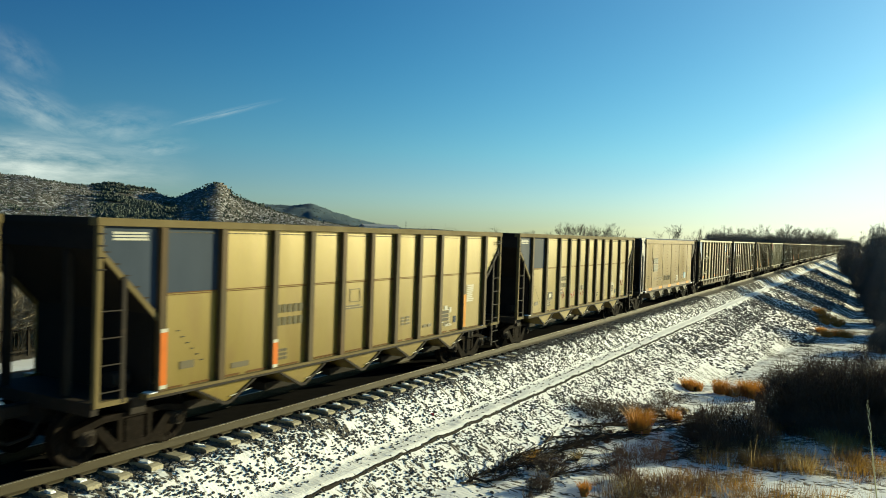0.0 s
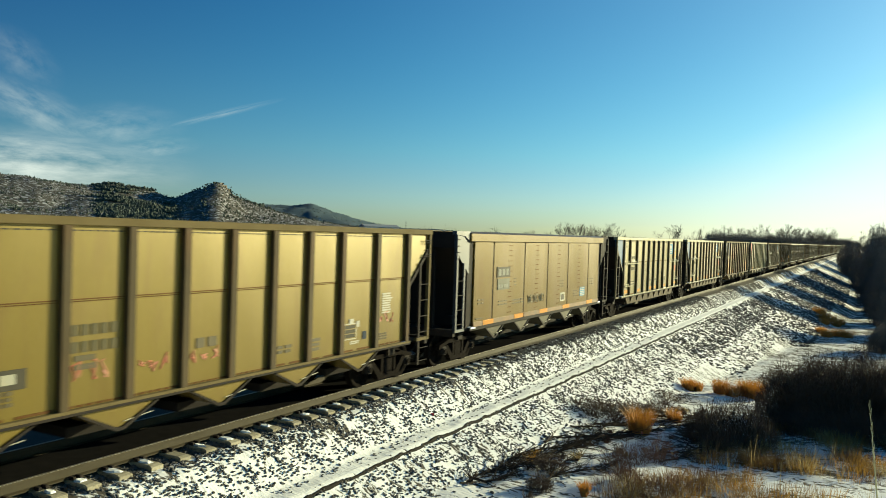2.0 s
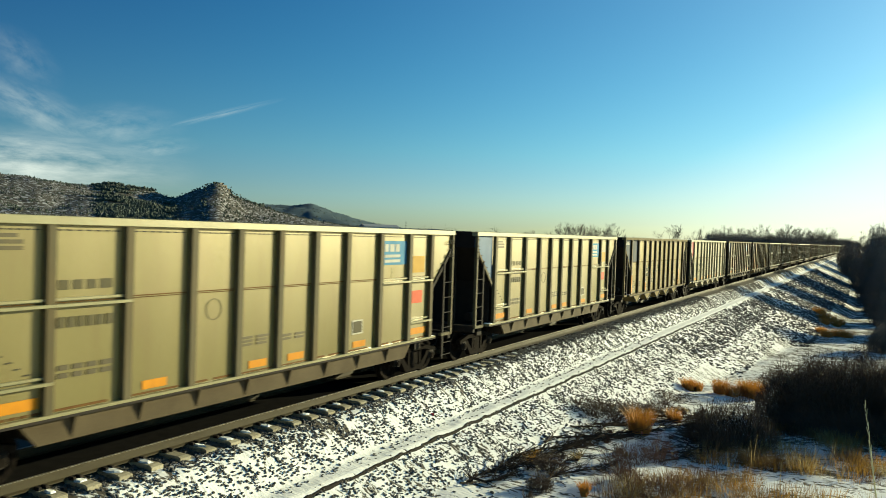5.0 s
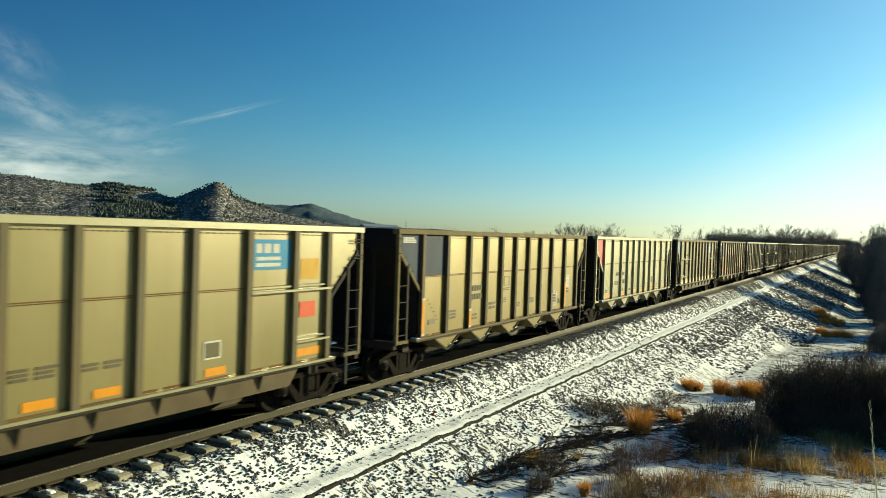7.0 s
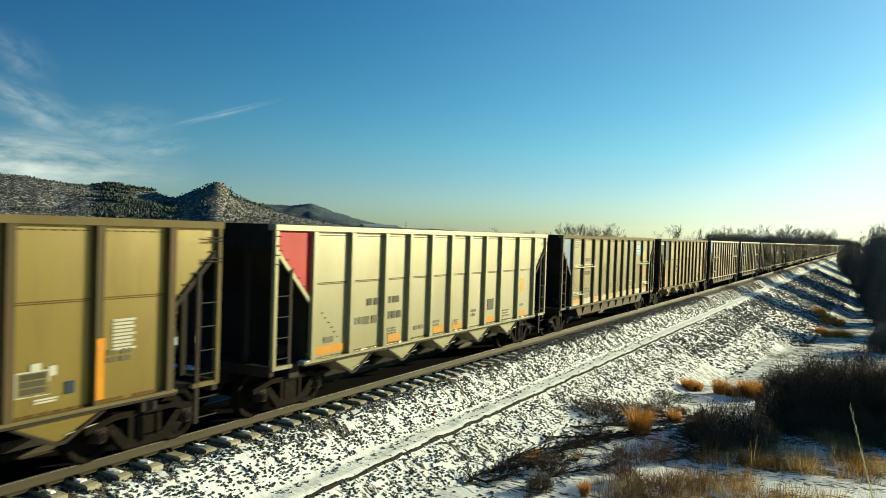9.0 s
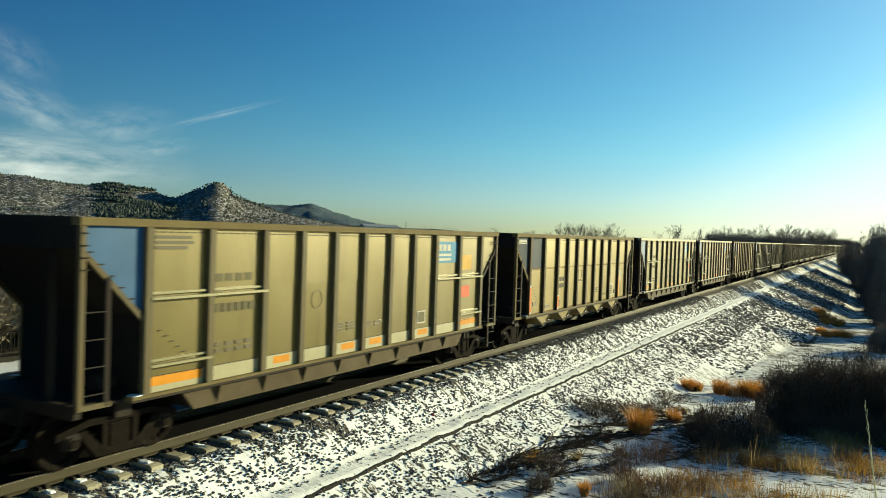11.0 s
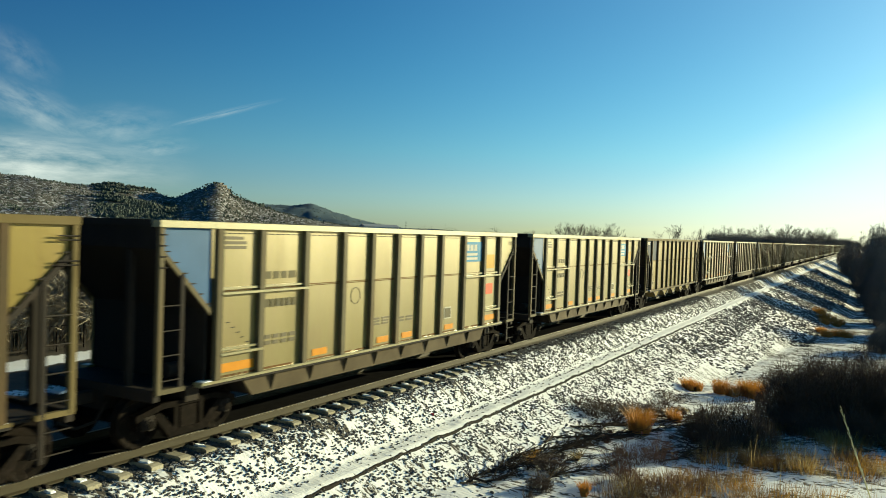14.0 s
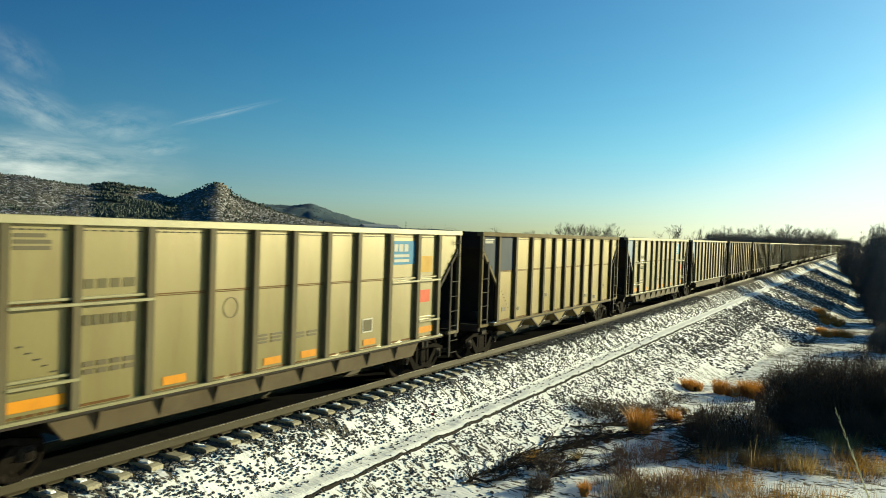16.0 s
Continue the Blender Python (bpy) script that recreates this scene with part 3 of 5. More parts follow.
def wheelset(parent, y):
    bm = bmesh.new()
    lathe(bm, [(-1.15, 0.07), (-0.82, 0.08), (-0.80, 0.10), (0.80, 0.10), (0.82, 0.08), (1.15, 0.07)], 12)
    for s in (-1, 1):
        prof = [(0.69, 0.485), (0.715, 0.480), (0.73, R_WHEEL + 0.004), (0.83, R_WHEEL - 0.004), (0.835, R_WHEEL - 0.03),
                (0.815, 0.37), (0.76, 0.33), (0.765, 0.17), (0.84, 0.13), (0.84, 0.09), (0.68, 0.09), (0.68, 0.14), (0.72, 0.17), (0.715, 0.36), (0.695, 0.40)]
        lathe(bm, [(s * a, r) for a, r in prof], 16)
    me = bpy.data.meshes.new("wheelset")
    bm.normal_update()
    bm.to_mesh(me)
    bm.free()
    me.materials.append(M["truck"])
    ws = part_of("wheelset", me, None, parent)
    ws.matrix_basis = pose(0, y, R_WHEEL)
    return ws


def truck(car, yc):
    """A three-piece freight truck: two side frames, bolster, springs, two wheelsets."""
    t = part("truck", bx(-1.02, 1.02, yc - 0.18, yc + 0.18, 0.42, 0.66, bevel=0.03), M["truck"], car, "rusty cast-steel truck")
    for s in (-1, 1):
        x0, x1 = (0.93, 1.08) if s > 0 else (-1.08, -0.93)
        # frame as top member, sloping ties and spring seat, so that the windows stay open
        bm = bmesh.new()
        for pts in ([(-1.15, 0.52), (-1.15, 0.64), (-0.62, 0.76), (0.62, 0.76), (1.15, 0.64), (1.15, 0.52), (0.6, 0.66), (-0.6, 0.66)],
                    [(-0.80, 0.58), (-0.66, 0.62), (-0.30, 0.26), (-0.38, 0.16), (-0.46, 0.18)],
                    [(0.80, 0.58), (0.46, 0.18), (0.38, 0.16), (0.30, 0.26), (0.66, 0.62)],
                    [(-0.46, 0.15), (-0.42, 0.27), (0.42, 0.27), (0.46, 0.15)],
                    [(-0.34, 0.24), (-0.34, 0.70), (-0.24, 0.70), (-0.24, 0.24)],
                    [(0.24, 0.24), (0.24, 0.70), (0.34, 0.70), (0.34, 0.24)]):
            b2 = slab([(yc + a, b) for a, b in pts], x0, x1)
            me = bpy.data.meshes.new("t")
            b2.to_mesh(me)
            b2.free()
            bm.from_mesh(me)
            bpy.data.meshes.remove(me)
        sf = part("side_frame", bm, M["truck"], t)
        for dy in (-0.89, 0.89):
            bm = bx(x0 + 0.0, x1 + 0.02 * s, yc + dy - 0.13, yc + dy + 0.13, 0.36, 0.60, bevel=0.03)
            lathe(bm, [(min(x0, x1) - 0.0, 0.105), (max(x0, x1) + 0.05, 0.10)] if s > 0 else [(x0 - 0.05, 0.10), (x1, 0.105)], 14, centre=(0, yc + dy, R_WHEEL))
            part("bearing", bm, M["dark_steel"], t)
        zig = [(yc - 0.20, 0.25 + 0.046 * j + (0.023 if q else 0)) for j in range(9) for q in (0, 1)]
        zig = [(a + (0.03 if k % 2 else 0.0), b) for k, (a, b) in enumerate(zig)]
        bm = slab(zig + [(2 * yc - a, b) for a, b in zig[::-1]], x0 + 0.01, x1 - 0.01)
        part("spring_nest", bm, M["truck"], t)
    wheelset(t, yc - 0.89)
    wheelset(t, yc + 0.89)
    return t


def ladder(car, y, s, material, zs=(1.26, 1.67, 2.08, 2.49), full=True, dark=None):
    """The corner stile with the inner stile and rungs; y is the corner, s the way inwards."""
    st = part("corner_post", bx(1.47, 1.56, y - 0.05, y + 0.05, 1.06, 3.80, bevel=0.008), material, car)
    inn = part("ladder_stile", bx(1.50, 1.55, min(y + s * 0.42, y + s * 0.51), max(y + s * 0.42, y + s * 0.51), 1.05 if s > 0 else 0.42, 3.0, bevel=0.006), dark or material, car)
    if full:
        me = None
        for z in list(zs) + ([0.52, 0.85] if s < 0 else []):
            if me is None:
                bm = rod(bmesh.new(), (1.545, y, 0), (1.545, y + s * 0.47, 0), 0.013, n=6)
                o = part("rung", bm, M["dark_steel"], inn, "thin steel rung")
                me = o.data
            else:
                o = part_of("rung", me, None, inn)
            o.matrix_basis = pose(0, 0, z)
        me = None
        for z in (3.20, 3.26, 3.56, 3.62) if s < 0 else (3.12, 3.30, 3.48, 3.66):
            if me is None:
                o = part("handhold", rod(bmesh.new(), (1.566, y - s * 0.03, 0), (1.566, y + s * (0.30 if s < 0 else 0.09), 0), 0.012, n=6), M["dark_steel"], st, "short steel handhold")
                me = o.data
            else:
                o = part_of("handhold", me, None, st)
            o.matrix_basis = pose(0, 0, z)
    part("foot_step", bx(1.46, 1.55, y - 0.04, y + s * 0.55 if s > 0 else y + 0.04, 1.04, 1.12) if s > 0 else bx(1.46, 1.55, y + s * 0.55, y + 0.04, 1.04, 1.12), material, car)


def coupler(car, y, s):
    bm = bx(-0.10, 0.10, min(y, y + s * 0.55), max(y, y + s * 0.55), 0.76, 0.96, bevel=0.02)
    box(bm, -0.18, 0.18, min(y + s * 0.50, y + s * 0.78), max(y + s * 0.50, y + s * 0.78), 0.70, 1.02, bevel=0.05)
    part("coupler", bm, M["dark_steel"], car, "black knuckle coupler")
    bm = bmesh.new()
    p = [Vector((0.35, y, 0.80)), Vector((0.35, y + s * 0.2, 0.5)), Vector((0.25, y + s * 0.5, 0.42)), Vector((0.12, y + s * 0.74, 0.55))]
    for a, b in zip(p, p[1:]):
        rod(bm, a, b, 0.025, n=6)
    part("air_hose", bm, M["dark_steel"], car)


def ends(car, paint, end_paint):
    """End sheets, slope sheets, end platforms, draft gear and trucks at both ends."""
    out = []
    for y, s in ((0.0, 1), (BODY, -1)):
        f = lambda a: y + s * a
        # end pieces face away from the sun; end_paint carries that shade
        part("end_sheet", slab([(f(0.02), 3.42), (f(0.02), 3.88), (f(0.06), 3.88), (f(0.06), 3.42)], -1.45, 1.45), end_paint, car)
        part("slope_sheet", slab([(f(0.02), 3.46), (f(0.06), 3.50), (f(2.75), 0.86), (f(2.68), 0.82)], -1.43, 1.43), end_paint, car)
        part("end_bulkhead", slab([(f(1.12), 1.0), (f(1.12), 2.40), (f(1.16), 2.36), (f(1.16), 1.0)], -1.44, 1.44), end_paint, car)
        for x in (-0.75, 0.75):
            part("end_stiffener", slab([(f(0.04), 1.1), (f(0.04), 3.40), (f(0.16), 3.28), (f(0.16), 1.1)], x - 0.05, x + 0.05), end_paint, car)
        part("end_sill", bx(-1.50, 1.50, min(f(-0.04), f(0.10)), max(f(-0.04), f(0.10)), 0.92, 1.12, bevel=0.01), M["dark_steel"], car)
        part("draft_sill", bx(-0.32, 0.32, min(f(-0.05), f(2.9)), max(f(-0.05), f(2.9)), 0.66, 1.0), M["dark_steel"], car)
        part("end_platform", bx(-1.40, 1.40, min(f(0.1), f(1.1)), max(f(0.1), f(1.1)), 1.02, 1.06), M["dark_steel"], car)
        part("bolster", bx(-1.15, 1.15, min(f(1.0), f(1.3)), max(f(1.0), f(1.3)), 0.72, 1.02), M["dark_steel"], car)
        # the pointed side plate above the open corner, both sides
        for sx in (-1, 1):
            a, b = (1.455, 1.490) if sx > 0 else (-1.490, -1.455)
            out.append((y, s, sx, a, b))
        clump = [(f(0.98), 1.06), (f(1.02), 1.105), (f(1.14), 1.12), (f(1.28), 1.09), (f(1.36), 1.06)]
        part("snow_clump", slab(clump, 1.36, 1.56), M["snow"], car, "lump of snow lodged on the frame")
        if s > 0:
            part("snow_clump", slab([(-0.74, 1.02), (-0.70, 1.06), (-0.56, 1.07), (-0.50, 1.02)], -0.14, 0.15), M["snow"], car, "lump of snow lodged on the coupler")
        coupler(car, f(0.0), -s)
        truck(car, f(1.16))
    bm = bmesh.new()
    lathe(bm, [(-0.10, 0.25), (-0.085, 0.27), (-0.07, 0.25), (-0.07, 0.22), (-0.10, 0.22), (-0.10, 0.25)], 18, axis="y", centre=(-0.9, BODY + 0.1, 2.6), caps=False)
    rod(bm, (-0.9 - 0.24, BODY + 0.02, 2.6), (-0.9 + 0.24, BODY + 0.02, 2.6), 0.015)
    rod(bm, (-0.9, BODY + 0.02, 2.36), (-0.9, BODY + 0.02, 2.84), 0.015)
    part("brake_wheel", bm, M["dark_steel"], car)
    bm = rod(bmesh.new(), (0.95, 0.7, 1.30), (0.95, 1.05, 1.30), 0.13, n=14)
    part("brake_cylinder", bm, M["dark_steel"], car)
    return out


def hopper_bays(car, material, tips=(2.85, 5.04, 7.23, 9.42, 11.61), wide=0.80):
    for yt in tips:
        pts = [(yt - wide, 1.0), (yt - 0.06, 0.64), (yt + 0.06, 0.64), (yt + wide, 1.0)]
        h = part("hopper_bay", slab(pts, -1.32, 1.45), material, car)
        # added black box, fills in for the deep shade under the bay
        part("bay_shroud", bx(-1.2, 0.9, yt - 0.5, yt + 0.5, 0.50, 0.66), M["near_black"], h)
        part("bay_rim", slab([(yt - wide - 0.02, 1.0), (yt - 0.08, 0.61), (yt + 0.08, 0.61), (yt + wide + 0.02, 1.0), (yt + wide - 0.05, 1.0), (yt + 0.05, 0.665), (yt - 0.05, 0.665), (yt - wide + 0.05, 1.0)], 1.45, 1.485), M["dark_steel"], h)
        bm = bmesh.new()
        rod(bm, (1.47, yt + 0.08, 0.74), (1.47, yt + 0.62, 0.80), 0.009, n=6)
        part("gate_bar", bm, M["sign_grey"], h, "bare steel gate bar")
    part("centre_sill", bx(-0.2, 0.2, 2.0, BODY - 2.0, 0.60, 0.95), M["dark_steel"], car)


def posted_car(kind, full=True, seed=0, variant=""):
    """An open coal car with outside posts. kind: tan, patched, cream, red."""
    rng = random.Random(seed)
    paint = {"tan": M["tan"], "patched": M["tan"], "cream": M["cream"], "red": M["white"]}[kind]
    gondola = kind == "cream"
    banded = variant == "banded"
    if banded:
        paint = M["drab"]
    posts = POSTS_GONDOLA if gondola and not banded else POSTS_HOPPER
    label = {"tan": "tan open coal hopper car with outside posts", "patched": "tan coal hopper car with grey repaint patches at one end",
             "cream": "cream coal gondola with pale band along its deep side sill" if banded else "cream coal gondola with blue corner and deep side sill", "red": "pale cream coal hopper car with red corner panel"}[kind]
    car = tagged(new("coal_car"), label, "coal car", "coal train")
    corner = {"tan": M["tan"], "patched": M["grey_patch"], "cream": M["blue_patch"], "red": M["red_patch"]}[kind]
    # cream car: the near chord's bright highlight is painted in as paler colour
    part("top_chord", bx(1.38, HALF, -0.04, BODY + 0.04, 3.775, 3.90, bevel=0.008), M["tan_dusty"] if banded or kind in ("tan", "patched") else M["white"], car)
    part("top_chord", bx(-HALF, -1.38, -0.04, BODY + 0.04, 3.775, 3.90, bevel=0.008), paint, car)
    # end chords get the same shade-darkened black as the end sheets
    for y0 in (-0.04, BODY - 0.06):
        part("end_chord", bx(-1.38, 1.38, y0, y0 + 0.10, 3.79, 3.90), M["near_black"], car)
    # likewise the cream car's sill, paler to paint in its bright sheen
    sill_paint = M["tan_dusty"] if banded or kind in ("tan", "patched") else M["white"]
    part("side_sill", bx(1.36, HALF, 0.95, BODY - 0.95, 1.02, 1.10, bevel=0.008), sill_paint, car)
    # a dark strip along the lower half of the sill
    part("sill_lip", bx(1.36, HALF + 0.004, 0.96, BODY - 0.96, 1.012, 1.052), M["dark_steel"], car, "dark lower lip of the sill")
    part("side_sill", bx(-HALF, -1.36, 0.95, BODY - 0.95, 1.02, 1.10, bevel=0.008), paint, car)
    worn = {"tan": M["tan_dusty"], "patched": M["tan_dusty"], "cream": M["cream_post"], "red": paint}[kind]
    # posts: hat sections
    me = None
    for y in posts:
        if me is None:
            bm = slab([(FACE - 0.005, -0.082), (HALF - 0.010, -0.076), (HALF, -0.068), (HALF, 0.068), (HALF - 0.010, 0.076), (FACE - 0.005, 0.082)], 1.10, 3.775, "z")
            o = part("side_post", bm, {"tan": M["tan_post"], "patched": M["tan_post"], "cream": M["cream_post"], "red": paint}[kind], car)
            me = o.data
        else:
            o = part_of("side_post", me, None, car)
        o.matrix_basis = pose(0, y, 0)
    # panels between the posts, with a lapped seam at mid height
    for i in range(10):
        a, b = posts[i] + 0.085, posts[i + 1] - 0.085
        patch = kind == "patched" and i == 0
        up = part("upper_panel", bx(FACE - 0.035, FACE, a - 0.02, b + 0.02, 2.70, 3.775), M["grey_patch"] if patch else paint, car)
        part("lower_panel", bx(FACE - 0.042, FACE - 0.006, a - 0.02, b + 0.02, 1.10, 2.71), paint, car)
        if full:
            # a riveted lap under the chord and another at mid height
            bars(car, a + 0.02, b - 0.02, 3.685, 3.715, 1, M["bar_dark"], 7, rng)
            if banded:
                part("sill_band", bx(FACE - 0.004, FACE + 0.004, a - 0.015, b + 0.015, 1.10, 1.36), M["pale_band"], car, "pale repainted band")
                bars(car, a + 0.02, b - 0.02, 1.345, 1.37, 1, M["bar_dark"], 9, rng)
                continue
            part("lap_strip", bx(FACE - 0.004, FACE + 0.006, a + 0.02, b - 0.02, 2.688, 2.704), M["seam"], car)
            bars(car, a + 0.02, b - 0.02, 2.655, 2.675, 1, M["seam"], 9, rng)
            bars(car, a - 0.01, b + 0.03, 1.10, 1.10 + rng.uniform(0.035, 0.06), 1, M["seam"], rng.choice((1, 2, 6)), rng)
    me = None
    part("far_side", bx(-FACE, -FACE + 0.04, 1.1, BODY - 1.1, 1.08, 3.78), paint, car)
    for y in posts[::2]:
        if me is None:
            o = part("far_post", bx(-HALF, -FACE, -0.08, 0.08, 1.10, 3.775), paint, car)
            me = o.data
        else:
            o = part_of("far_post", me, None, car)
        o.matrix_basis = pose(0, y, 0)
    for y, s, sx, a, b in ends(car, paint, M["near_black"]):
        f = lambda q: y + s * q
        mat = (corner if s > 0 else paint) if sx > 0 else paint
        part("corner_plate", slab([(f(0.0), 3.46), (f(0.0), 3.79), (f(1.18), 3.79), (f(1.18), 2.36)], a, b), mat, car)
        x0, x1 = (1.490, 1.53) if sx > 0 else (-1.53, -1.490)
        part("slope_flange", slab([(f(0.0), 3.50), (f(1.16), 2.38), (f(1.16), 2.26), (f(0.0), 3.38)], x0, x1), worn if s > 0 else M["dark_steel"], car)
        if sx > 0:
            ladder(car, f(0.03), s, worn, full=full, dark=M["dark_steel"])
            if full:
                bm = bmesh.new()
                for k in range(6):
                    y1, z1 = f(0.12 + 0.19 * k), 3.384 - 0.1835 * k
                    box(bm, 1.526, 1.536, min(y1, y1 + s * 0.1), max(y1, y1 + s * 0.1), z1 - 0.011, z1 + 0.011)
                tagged(part("flange_ticks", bm, M["dark_steel"], car), kind="stuff")
        else:
            part("far_corner_post", bx(-1.56, -1.47, f(0.03) - 0.05, f(0.03) + 0.05, 1.06, 3.80), paint, car)
    if gondola:
        part("deep_sill", slab([(2.05, 1.02), (2.35, 0.66), (12.3, 0.66), (12.6, 1.02)], 1.42, 1.47), M["grime"], car, "grimy brown straight side sill")
        part("belly", slab([(2.3, 1.0), (2.6, 0.60), (12.05, 0.60), (12.35, 1.0)], -1.32, 1.28), M["dark_steel"], car)
        if full:
            for k in range(8):
                y = 2.9 + 1.217 * k
                part("sill_gusset", slab([(1.466, 0.67), (1.466, 1.02), (1.57, 1.02), (1.545, 0.93)], y - 0.02, y + 0.02, "y"), M["grime"], car)
    else:
        hopper_bays(car, paint)
    if full:
        marks_posted(car, kind, gondola, rng, variant, posts)
    return car


def marks_posted(car, kind, gondola, rng, variant, p):
    if gondola:
        for i, z in ((0, 2.66), (0, 1.57), (1, 2.66), (8, 2.62), (9, 2.62), (9, 1.57)):
            part("grab_bar", bx(FACE - 0.002, HALF + 0.015, p[i] + 0.05, p[i + 1] + 0.05, z - 0.055, z - 0.005, bevel=0.006), M["white"], car, "pale horizontal bar")
            part("grab_bar", bx(FACE - 0.002, FACE + 0.05, p[i] + 0.09, p[i + 1] - 0.09, z + 0.03, z + 0.075, bevel=0.006), M["white"], car, "pale horizontal bar")
        mark(car, "sign_board", p[8] + 0.14, p[9] - 0.12, 3.02, 3.60, M["sign_blue"], 0.010, "blue and white sign panel")
        for z0, z1, a, b in ((3.34, 3.52, 0.20, 0.36), (3.34, 3.52, 0.42, 0.62), (3.34, 3.52, 0.68, 0.86), (3.20, 3.27, 0.2, 0.9), (3.08, 3.15, 0.2, 0.9)):
            mark(car, "sign_bar", p[8] + 0.02 + a, p[8] + 0.02 + b, z0, z1, M["bar_white"], 0.014)
        mark(car, "placard", p[9] + 0.22, p[9] + 0.82, 2.80, 3.22, M["sign_ochre"])
        mark(car, "placard", p[9] + 0.22, p[9] + 0.74, 2.02, 2.34, M["sign_rust"])
        mark(car, "reflector", p[0] + 0.12, p[1] - 0.12, 1.20, 1.36, M["orange"])
        for i in (2, 4, 5, 7):
            mark(car, "reflector", p[i] + 0.35, p[i] + 0.85, 1.18, 1.32, M["orange"])
        mark(car, "reflector", p[9] + 0.14, p[10] - 0.12, 1.22, 1.38, M["orange"])
        mark(car, "data_plate", p[7] + 0.30, p[7] + 0.72, 1.48, 1.80, M["bar_white"])
        mark(car, "data_plate", p[7] + 0.335, p[7] + 0.685, 1.51, 1.77, M["bar_mid"], 0.010)
        bars(car, p[7] + 0.38, p[7] + 0.66, 1.54, 1.74, 1, M["bar_dark"], 3, rng)
        bars(car, p[1] + 0.16, p[2] - 0.25, 2.80, 3.02, 1, M["bar_mid"], 4, rng)
        bars(car, p[1] + 0.16, p[2] - 0.2, 2.25, 2.49, 1, M["bar_mid"], 6, rng)
        bars(car, p[0] + 0.16, p[1] - 0.3, 3.40, 3.66, 3, M["bar_faint"], 1, rng)
        bars(car, p[1] + 0.18, p[2] - 0.2, 1.55, 1.78, 2, M["bar_faint"], 4, rng)
        for k in range(5):
            bars(car, p[0] + 0.25 + 0.13 * k, p[0] + 0.35 + 0.13 * k, 2.08 - 0.10 * k, 2.11 - 0.10 * k, 1, M["bar_dark"], 1, rng)
        bars(car, p[4] + 0.16, p[5] - 0.2, 1.60, 1.80, 3, M["bar_faint"], 2, rng)
        bars(car, p[5] + 0.16, p[6] - 0.2, 1.60, 1.74, 2, M["bar_faint"], 2, rng)
        bm = bmesh.new()
        lathe(bm, [(FACE - 0.004, 0.19), (FACE + 0.003, 0.19), (FACE + 0.003, 0.178), (FACE - 0.004, 0.178)], 20, centre=(0, p[3] + 0.55, 2.36), caps=False)
        part("emblem", bm, M["bar_faint"], car, "faded round emblem")
    else:
        red = kind == "red"
        patched = kind == "patched"
        if not red and variant != "plain":
            if variant != "sprayed":
                so = M["orange"] if variant == "striped" else M["redorange"]
                part("stripe", bx(HALF - 0.02, HALF + 0.006, p[0] - 0.05, p[0] + 0.09, 1.18, 2.10), so, car, "orange reflective stripe")
                part("stripe", bx(HALF - 0.02, HALF + 0.006, p[2] - 0.05, p[2] + 0.09, 1.16, 1.64), so, car, "orange reflective stripe")
                part("stripe", bx(HALF - 0.02, HALF + 0.006, p[9] - 0.05, p[9] + 0.09, 1.18, 2.10), M["orange"], car, "orange reflective stripe")
                for i, z in ((0, 1.18), (0, 2.10), (2, 1.16), (2, 1.64)):
                    part("stripe_tip", bx(HALF - 0.02, HALF + 0.008, p[i] - 0.05, p[i] + 0.09, z - 0.03, z + 0.03), M["bar_white"], car, "pale end of the stripe")
            bars(car, p[2] + 0.14, p[3] - 0.16, 1.86, 2.36, 2, M["bar_mid"], 5, rng)
            bars(car, p[9] + 0.30, p[9] + 0.80, 1.86, 2.36, 9, M["bar_white"], 1, rng)
            mark(car, "data_plate", p[8] + 0.14, p[8] + 0.66, 1.38, 1.74, M["bar_white"])
            mark(car, "data_square", p[8] + 0.165, p[8] + 0.635, 1.40, 1.72, M["tan"], 0.008)
            for k in range(3):
                mark(car, "data_row", p[8] + 0.20, p[8] + 0.60, 1.425 + 0.10 * k, 1.505 + 0.10 * k, M["bar_dark"], 0.011)
            mark(car, "white_patch", p[8] + 0.36, p[8] + 0.52, 1.74, 1.84, M["bar_white"], 0.012)
            mark(car, "white_patch", p[8] + 0.64, p[8] + 0.76, 1.64, 1.78, M["bar_white"], 0.012)
            mark(car, "placard", p[8] + 0.90, p[8] + 1.06, 1.34, 1.52, M["grey_patch"])
            bars(car, p[8] + 0.42, p[8] + 0.86, 1.26, 1.34, 2, M["bar_white"], 1, rng)
            if variant == "sprayed":
                mark(car, "data_plate", p[1] + 0.38, p[1] + 0.86, 1.52, 1.80, M["bar_dark"])
                mark(car, "placard", p[1] + 0.48, p[1] + 0.70, 1.60, 1.74, M["sign_grey"], 0.010)
                for i, z in ((2, 1.62), (3, 1.58), (4, 1.60), (9, 1.75)):
                    for k in range(3):
                        y = p[i] + 0.24 + 0.26 * k
                        bm = bmesh.new()
                        q = [(y + rng.uniform(-0.11, 0.11), z + rng.uniform(-0.14, 0.16)) for _ in range(6)]
                        for u, w in zip(q, q[1:]):
                            rod(bm, (FACE - 0.004, *u), (FACE - 0.004, *w), 0.014, n=5)
                        part("sprayed_mark", bm, M["graffiti_red"], car, "faded red sprayed mark")
            else:
                bm = bmesh.new()
                for y0, y1, z0, z1 in ((0.34, 0.74, 2.50, 2.515), (0.34, 0.74, 2.22, 2.235), (0.34, 0.36, 2.22, 2.515), (0.72, 0.74, 2.22, 2.515)):
                    box(bm, FACE - 0.004, FACE + 0.004, p[4] + y0, p[4] + y1, z0, z1)
                part("emblem", bm, M["bar_faint"], car, "faded rectangular emblem")
